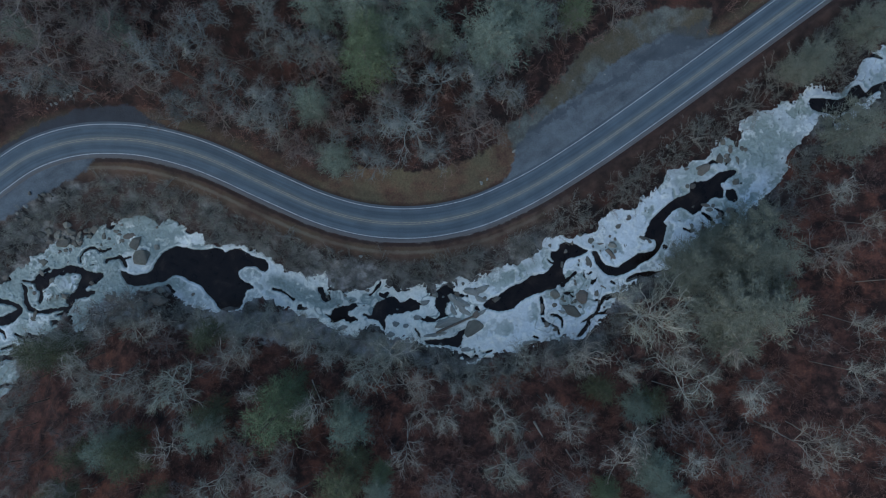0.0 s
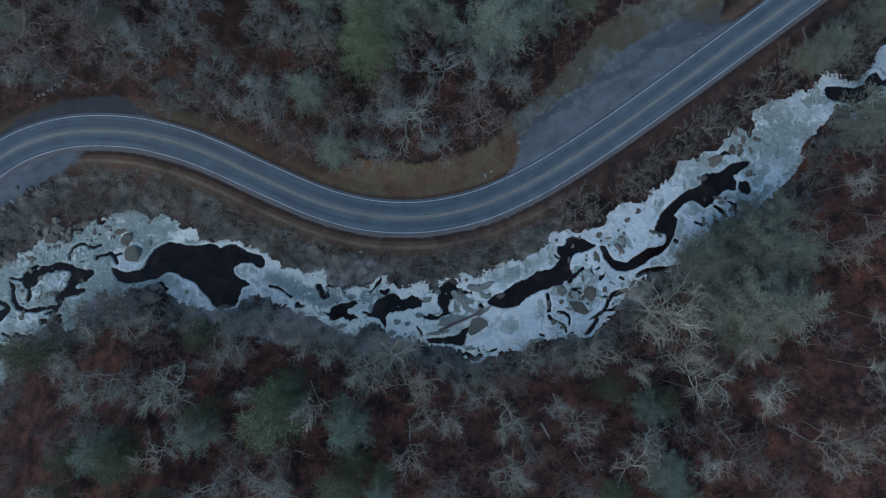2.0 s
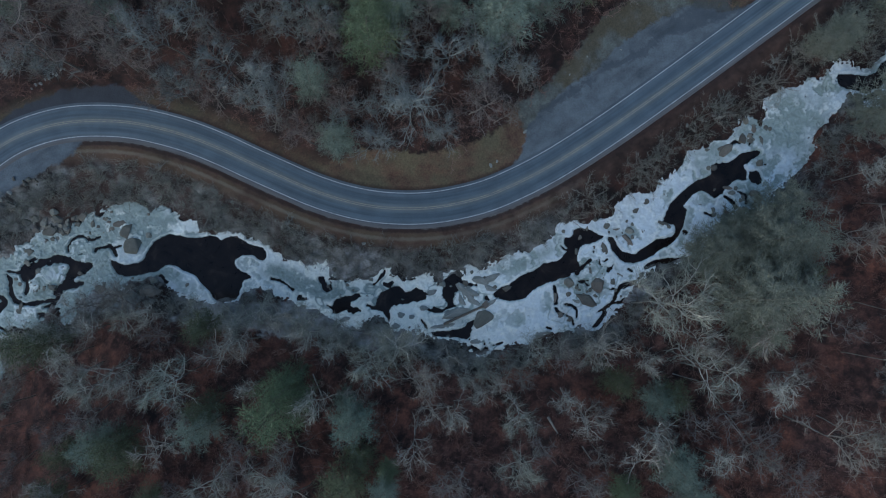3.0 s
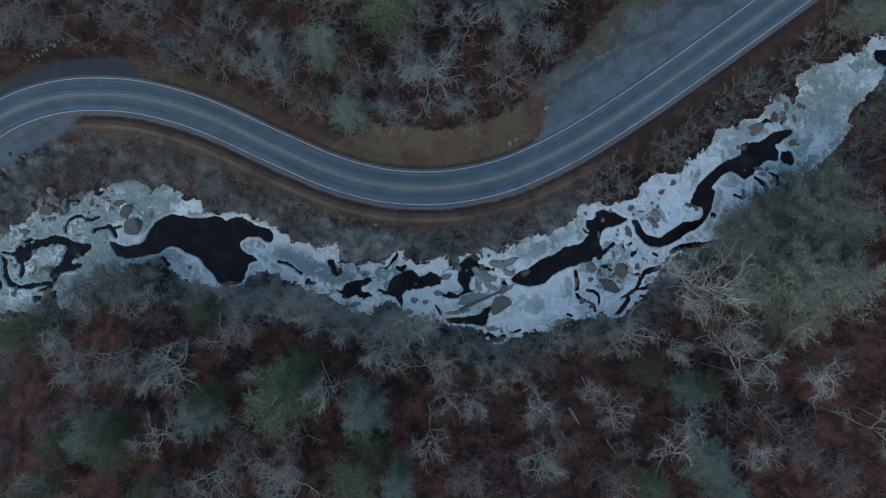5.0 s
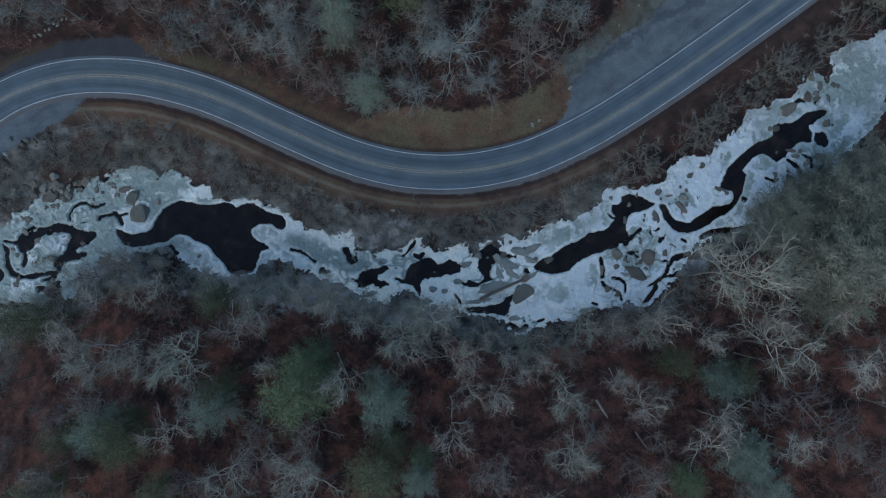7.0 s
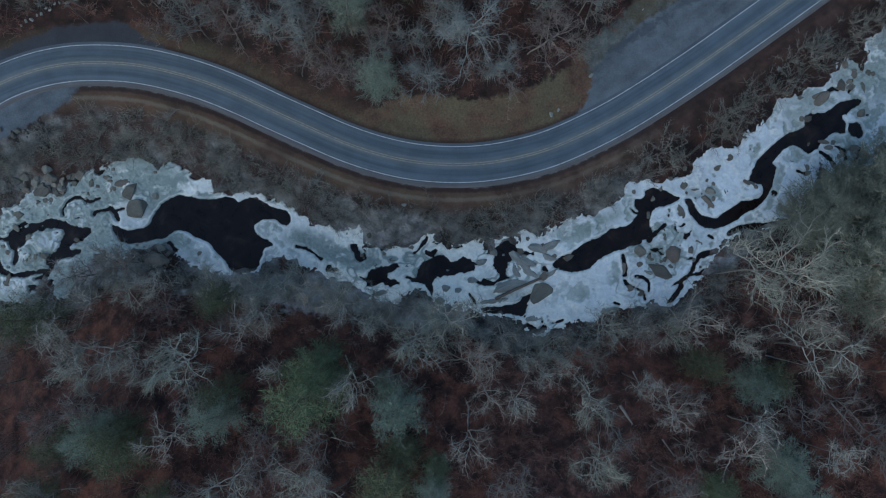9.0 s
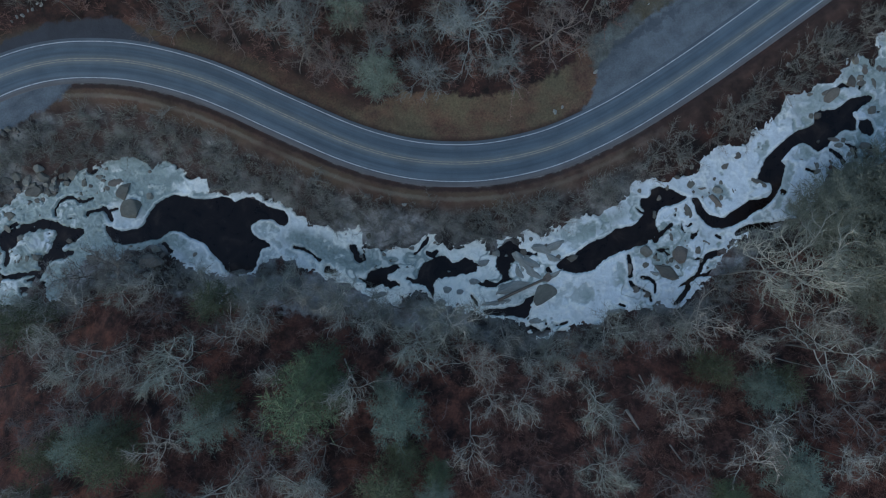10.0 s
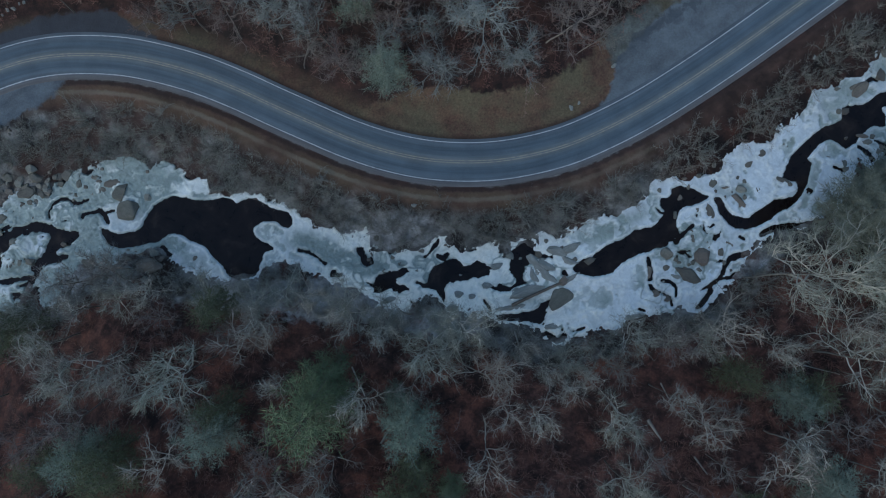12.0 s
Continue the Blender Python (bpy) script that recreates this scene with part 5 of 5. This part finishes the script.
PALE_TREES = [(-56.8, -26.5, 3.7, 22), (-49.7, -37.7, 3.6, 26), (-37.9, -19.6, 4, 20), (-35.5, -16.7, 3.3, 18), (-26.5, -18.7, 4.2, 20), (-3.9, -26.2, 3.2, 20), (9.1, -28.3, 2.5, 14), (-5.8, -35.1, 3.7, 24), (1.5, -33.1, 3.5, 24), (29.2, -20.9, 4.4, 20), (58.1, -28.8, 4.4, 24), (32.7, -42.6, 3.9, 26), (46.3, -39.8, 3.8, 26), (27.2, -39.7, 2.3, 20), (20.7, -30.3, 3.2, 20), (58.8, -21.1, 3.9, 26), (-20.8, -20.4, 3.4, 20), (-41.6, -21.4, 4, 20), (-69.1, -24.1, 3.6, 20), (-25.9, -38.4, 3.5, 24)]
PALE_NORTH_TREES = [(-73.7, 34.9, 6, 26), (-66.4, 40.5, 5, 26), (-35.4, 44.3, 4.1, 26), (-56.8, 32.2, 4, 24), (-41, 32.1, 4.6, 24), (-31.8, 30.4, 4, 23), (-50.4, 28.4, 4.3, 22), (-1.1, 22, 3.9, 20), (0, 32.9, 4.6, 25), (6.3, 31.8, 4, 25), (-21.9, 39.8, 4.3, 26), (-27.1, 34.9, 4, 25), (-33.8, 40.1, 2.7, 24), (-77.8, 42.4, 5.2, 26)]
DUSKY_TREES = [(-68.7, -34.5, 3.3, 24), (-38.6, -36.5, 3.3, 24), (-65.1, -30.9, 3.7, 24), (-55.6, -19.5, 3.2, 20), (-35.4, -42.2, 3.6, 26), (3.3, -44, 3.5, 24), (-2.2, -44.9, 3.3, 24), (54.3, -36.1, 4.4, 24), (60.5, -42.8, 4.1, 26), (15.2, -35.9, 2.7, 24), (23.3, -43.9, 3.7, 24), (-46.8, -32.6, 3.3, 24), (23.1, -22.8, 3.5, 18), (50.7, -31.3, 3.7, 24)]
DUSKY_NORTH_TREES = [(13.7, 31.3, 3.6, 22), (-19.5, 26.1, 3.6, 22), (-14.4, 24.3, 3.2, 20), (8.4, 27.4, 3.2, 20), (-37.6, 26.4, 3.8, 22), (-62.2, 34.6, 4, 24), (-72.8, 32, 3.6, 22), (-44.7, 26.9, 3.7, 20), (-7.5, 34.3, 3.8, 24), (11.6, 36.8, 3.4, 22)]
BANK_FOOT_TREES = [(-50.5, -14.1, 3.6, 13), (-58, -14.8, 3.4, 14), (-41.2, -15.1, 3.6, 14), (-36.8, -13.4, 3.2, 12), (-32.1, -15.1, 3.7, 14), (-27, -16.1, 3.5, 15), (-22.1, -17.7, 3.1, 15), (1.2, -23.1, 2.8, 13), (6.1, -24.2, 2.8, 14), (15.9, -22.3, 3.2, 14), (22, -20.8, 3, 14), (27, -22.4, 3.2, 14), (-62.9, -15.8, 3.4, 14), (-68.8, -16.9, 3.4, 14), (-74.8, -16.9, 3, 14), (-10.7, -19.1, 3.4, 13), (-17.6, -19, 3.2, 14)]


def stand(kinds, radii, heights, which, rows):
    for i, (x, y, r, top) in enumerate(rows):
        k = which[i % len(which)]
        plant(kinds, radii, k, x, y, r, rise=max(0.45, (top - ground_at(x, y)) / heights[k]))


for which, rows in (((6, 1), BROAD_TREES), ((7, 7, 8, 7, 5, 7), BROAD_NORTH_TREES), ((3, 0, 3, 2), PALE_TREES), ((1, 3, 6), BANK_FOOT_TREES), ((5, 5, 7, 5, 8, 7, 8, 7, 8, 7, 8, 7, 8, 5), PALE_NORTH_TREES), ((5, 4), DUSKY_TREES), ((8, 5), DUSKY_NORTH_TREES)):
    stand(BARE, BARE_R, BARE_H, which, rows)
for which, rows in ((0, GREEN_PINES), (1, BLUE_PINES), (2, OLIVE_PINES), (3, GREY_PINES)):
    stand(PINES, PINE_R, PINE_H, (which,), rows)

# the rest of the woods
spots = np.array([(tree_random.uniform(-102, 102), tree_random.uniform(-57, 58)) for _ in range(9000)])
_, sr, sw, sp = lay(spots[:, 0], spots[:, 1])
sv = np.maximum(inside(spots[:, 0], spots[:, 1], VERGE), inside(spots[:, 0], spots[:, 1], SCREE))
count = 0
for (x, y), r, w, p, v in zip(spots, sr, sw, sp, sv):
    if count >= 170 or w > -1.2 or p > -2.0 or v > -1.2 or -11 < r < 5.8 or (r < 0 and not south_side(np.array([x]), np.array([y]))[0]):
        continue
    radius = tree_random.uniform(2.4, 4.6)
    tight = 0.42 if r > 0 else 0.56
    if any((x - a) ** 2 + (y - b) ** 2 < (tight * (radius + c)) ** 2 for a, b, c in placed):
        continue
    count += 1
    if tree_random.random() < (0.06 if r > 0 else 0.1) and w < -9:
        plant(PINES, PINE_R, 2 if r < 0 else 1, x, y, min(radius, 3.0), 0.8)
    else:
        plant(BARE, BARE_R, ((5, 4, 5, 4, 8, 5) if r > 0 and x < -45 else (8, 5, 8, 4, 8, 7) if r > 0 else (3, 0, 2, 3, 0, 3) if w > -14 else (4, 3, 2, 0, 5, 3))[tree_random.randrange(6)], x, y, radius, tree_random.uniform(0.8, 1.1))

# the trees past those, joined
def build_woods(many):
    made = []
    for which in (4, 5, 2):
        vs, fs, n = [], [], 0
        for ch in BARE[which].children:
            co = np.empty(len(ch.data.vertices) * 3, np.float32)
            ch.data.vertices.foreach_get("co", co)
            ch.data.calc_loop_triangles()
            tri = np.empty(len(ch.data.loop_triangles) * 3, np.int32)
            ch.data.loop_triangles.foreach_get("vertices", tri)
            vs.append(co.reshape(-1, 3))
            fs.append(tri.reshape(-1, 3) + n)
            n += len(vs[-1])
        made.append((np.vstack(vs), np.vstack(fs), BARE_R[which]))
    out_v, out_f, n, got = [], [], 0, 0
    for (x, y), r, w, p, v in zip(spots[::-1], sr[::-1], sw[::-1], sp[::-1], sv[::-1]):
        if got >= many or w > -1.5 or p > -1.8 or v > -1.0 or -11 < r < 5.8 or (r < 0 and not south_side(np.array([x]), np.array([y]))[0]) or (r < 0 and got % 7 < 5):
            continue
        if any((x - a) ** 2 + (y - c) ** 2 < (0.36 * (3.0 + q)) ** 2 for a, c, q in placed):
            continue
        got += 1
        cv, cf, rad = made[got % 3]
        k, q = tree_random.uniform(2.4, 3.6) / rad, tree_random.uniform(0, 6.28)
        turn = np.array([[math.cos(q), -math.sin(q), 0], [math.sin(q), math.cos(q), 0], [0, 0, 1]])
        out_v.append((cv * [k, k, 0.4 + 0.6 * k]) @ turn.T + [x, y, ground_at(x, y) - 0.1])
        out_f.append(cf + n)
        n += len(cv)
        placed.append((x, y, 3.0))
    me = mesh_from("woods", np.vstack(out_v), np.vstack(out_f))
    me.materials.append(WOODS_M)
    tagged(new("woods", me), "dense leafless grey-brown trees filling the wooded slopes", "trees", kind="stuff")


build_woods(70)

# shrubs between road and river, and saplings under the trees


def shrub(seed, height, radius, stems, label, name, group, twig_m):
    rnd = random.Random(seed)
    t = thing(name, label, "shrub", group)
    wood, fine = [], []
    for i in range(stems):
        q = i * 2.4 + rnd.uniform(-0.4, 0.4)
        lean = rnd.uniform(0.25, 1.0)
        seg, sp = grow(rnd, (rnd.gauss(0, 0.15), rnd.gauss(0, 0.15), -0.2), (math.cos(q) * lean, math.sin(q) * lean, 1.0), height * rnd.uniform(0.7, 1.1), 0.034, 0.014, 4, -0.03, 0.22)
        wood += seg
        for k in range(22):
            p, d = along(sp, 0.2 + 0.8 * (k + rnd.random()) / 22)
            s = Vector((rnd.gauss(0, 1), rnd.gauss(0, 1), rnd.gauss(0.2, 0.5))).normalized()
            fine += grow(rnd, p, d * 0.6 + s * 0.9, rnd.uniform(0.3, 0.75) * radius * 0.7, 0.027, 0.0, 1, 0.02, 0.1)[0]
    part("stem", mesh_from("stem", *tubes(wood, 3)), twig_m, t)["kind"] = "stuff"
    part("crown", mesh_from("crown", *cones(fine)), twig_m, t)["kind"] = "stuff"
    return t


SHRUBS = [shrub(s, h, r, n, "leafless grey-green shrub on the river bank", "shrub", "bank shrubs", SHRUB_M) for s, h, r, n in ((61, 3.6, 2.0, 9), (62, 4.6, 2.4, 11), (63, 3.0, 2.0, 8))]
SAPLINGS = [shrub(s, h, r, n, "thin leafless sapling in the undergrowth", "sapling", "forest saplings", SAPLING_M) for s, h, r, n in ((71, 6.0, 2.0, 7), (72, 7.0, 2.4, 8), (73, 5.0, 1.8, 7))]
BUSHES = [shrub(s, h, r, n, "pale-stemmed leafless bush on the dark river bank", "bush", "bank bushes", PALE_M) for s, h, r, n in ((81, 5.0, 2.2, 8), (82, 6.0, 2.6, 9))]
SHRUB_R, SAPLING_R, BUSH_R = [2.0, 2.4, 2.0], [2.0, 2.4, 1.8], [2.2, 2.6]
some = np.array([(tree_random.uniform(-106, 106), tree_random.uniform(-64, 62)) for _ in range(6000)])
_, sr, sw, sp = lay(some[:, 0], some[:, 1])
sv = np.maximum(inside(some[:, 0], some[:, 1], VERGE), inside(some[:, 0], some[:, 1], SCREE))
bank_side = (sr < 0) & (~south_side(some[:, 0], some[:, 1]) | (sw > -5.5))
small = []
shrubs = saplings = 0
for (x, y), r, w, p, v, s in zip(some, sr, sw, sp, sv, bank_side):
    gap = 1.55 if s else 2.3
    if w > -0.8 or p > -1.8 or v > -0.5 or -8.2 < r < 6.6 or any((x - a) ** 2 + (y - c) ** 2 < gap * gap for a, c in small):
        continue
    if s and (frosted(x, y) > 0.95 or ((x + 80) / 9) ** 2 + ((y - 4) / 3.5) ** 2 < 1):
        continue
    if s and x > 8 and saplings < 295 and tree_random.random() < 0.35:
        saplings += 1
        plant(BUSHES, BUSH_R, tree_random.randrange(2), x, y, tree_random.uniform(2.0, 3.2))
        small.append((x, y))
    elif s and shrubs < 298:
        shrubs += 1
        plant(SHRUBS, SHRUB_R, tree_random.randrange(3), x, y, tree_random.uniform(1.3, 2.5))
        small.append((x, y))
    elif not s and saplings < 265:
        saplings += 1
        plant(SAPLINGS, SAPLING_R, tree_random.randrange(3), x, y, tree_random.uniform(1.5, 2.6))
        small.append((x, y))

# ---------------------------------------------------------------- brush: saplings and shrubs under and beside the trees


def build_brush():
    rnd = np.random.RandomState(3)
    n = 33000
    x, y = rnd.uniform(-106, 106, n), rnd.uniform(-64, 62, n)
    z, r, w, p = lay(x, y)
    v = np.maximum(inside(x, y, VERGE), inside(x, y, SCREE))
    strip = (r < 0) & ~south_side(x, y)
    dense = np.clip(np.where(r > 0, 0.04, 0.2) + 0.6 * fractal(x, y, 6, 3, 81), 0.02, 1)
    dense = np.where(strip | (w > -6), np.where(strip, 0.85, 0.65) * (1 - 0.6 * smooth(12, 40, x)) * (1 + 0.7 * lumps(x, y, 6, 91)), dense)
    clearing = (((x + 80) / 9) ** 2 + ((y - 4) / 3.5) ** 2 < 1)
    ok = ~clearing & (w < -0.4) & (p < -1.2) & (v < -0.5) & ((r > 6.2) | (r < -7.6)) & (rnd.rand(n) < dense)
    x, y, z, strip = x[ok], y[ok], z[ok], strip[ok]
    near = strip | (w[ok] > -7)
    for name, pick, mat, text in (("brush", near, BRUSH_M, "grey leafless brush covering the river banks"), ("undergrowth", ~near, UNDER_M, "reddish-brown leafless undergrowth on the forest floor")):
        segs = []
        for a, b, c in zip(x[pick], y[pick], z[pick]):
            h = rnd.uniform(0.8, 2.6)
            for _ in range(12):
                q = rnd.uniform(0, 6.283)
                o = rnd.uniform(0.2, 0.95) * h
                t = rnd.uniform(0.3, 1.0) * h
                e = rnd.normal(0, 0.25, 2)
                segs.append((a + e[0], b + e[1], c - 0.05, a + e[0] + o * math.cos(q), b + e[1] + o * math.sin(q), c + t, 0.022, 0.0))
        me = mesh_from(name, *cones(segs))
        me.materials.append(mat)
        tagged(new(name, me), text, "brush", kind="stuff")


build_brush()

# ---------------------------------------------------------------- fallen trunks on the forest floor


def fallen_log(ax, ay, bx, by, r, seed):
    rnd = random.Random(seed)
    length = math.hypot(bx - ax, by - ay)
    a, b = Vector((ax, ay, ground_at(ax, ay) + r * 0.6)), Vector((bx, by, ground_at(bx, by) + r * 0.6))
    seg, pts = grow(rnd, a, b - a, (b - a).length, r, r * 0.4, 6, 0.0, 0.03)
    for k in range(4):
        p, d = along(pts, rnd.uniform(0.3, 0.95))
        s = Vector((rnd.gauss(0, 1), rnd.gauss(0, 1), 0.5)).normalized()
        seg += grow(rnd, p, d + s, length * 0.15, r * 0.35, 0.015, 2, 0.0, 0.1)[0]
    me = mesh_from("fallen_log", *tubes(seg, 7))
    me.materials.append(LOG_M)
    tagged(new("fallen_log", me), "bleached fallen tree trunk lying in leaf litter", "log", "fallen logs")


for i, (ax, ay, bx, by, r) in enumerate([(19.6, -35.2, 21.5, -38.6, 0.28), (-0.2, -22.1, 0.6, -25.6, 0.16), (-22, -38, -18, -31, 0.16), (-62, -31, -56, -29, 0.16), (52, -34, 55, -39, 0.14),
                                         (-40, 30, -36, 34, 0.15), (22.5, -30, 23.8, -33.4, 0.14), (44, -27, 48.5, -28.2, 0.13), (-27, -27, -24.6, -32.5, 0.14), (-49, -36, -46, -34, 0.13), (25.5, -40, 29.5, -45.8, 0.15)]):
    fallen_log(ax, ay, bx, by, r, i)


def driftwood(ax, ay, bx, by, r):
    a, b = Vector((ax, ay, float(water_height(ax)) + 0.75)), Vector((bx, by, float(water_height(bx)) + 0.7))
    seg, _ = grow(random.Random(3), a, b - a, (b - a).length, r, r * 0.7, 7, 0.0, 0.02)
    me = mesh_from("driftwood", *tubes(seg, 8))
    me.materials.append(PINE_BARK_M)
    tagged(new("driftwood", me), "brown driftwood trunk lying across river slabs", "log")


driftwood(-0.6, -17.7, 10.0, -13.0, 0.28)
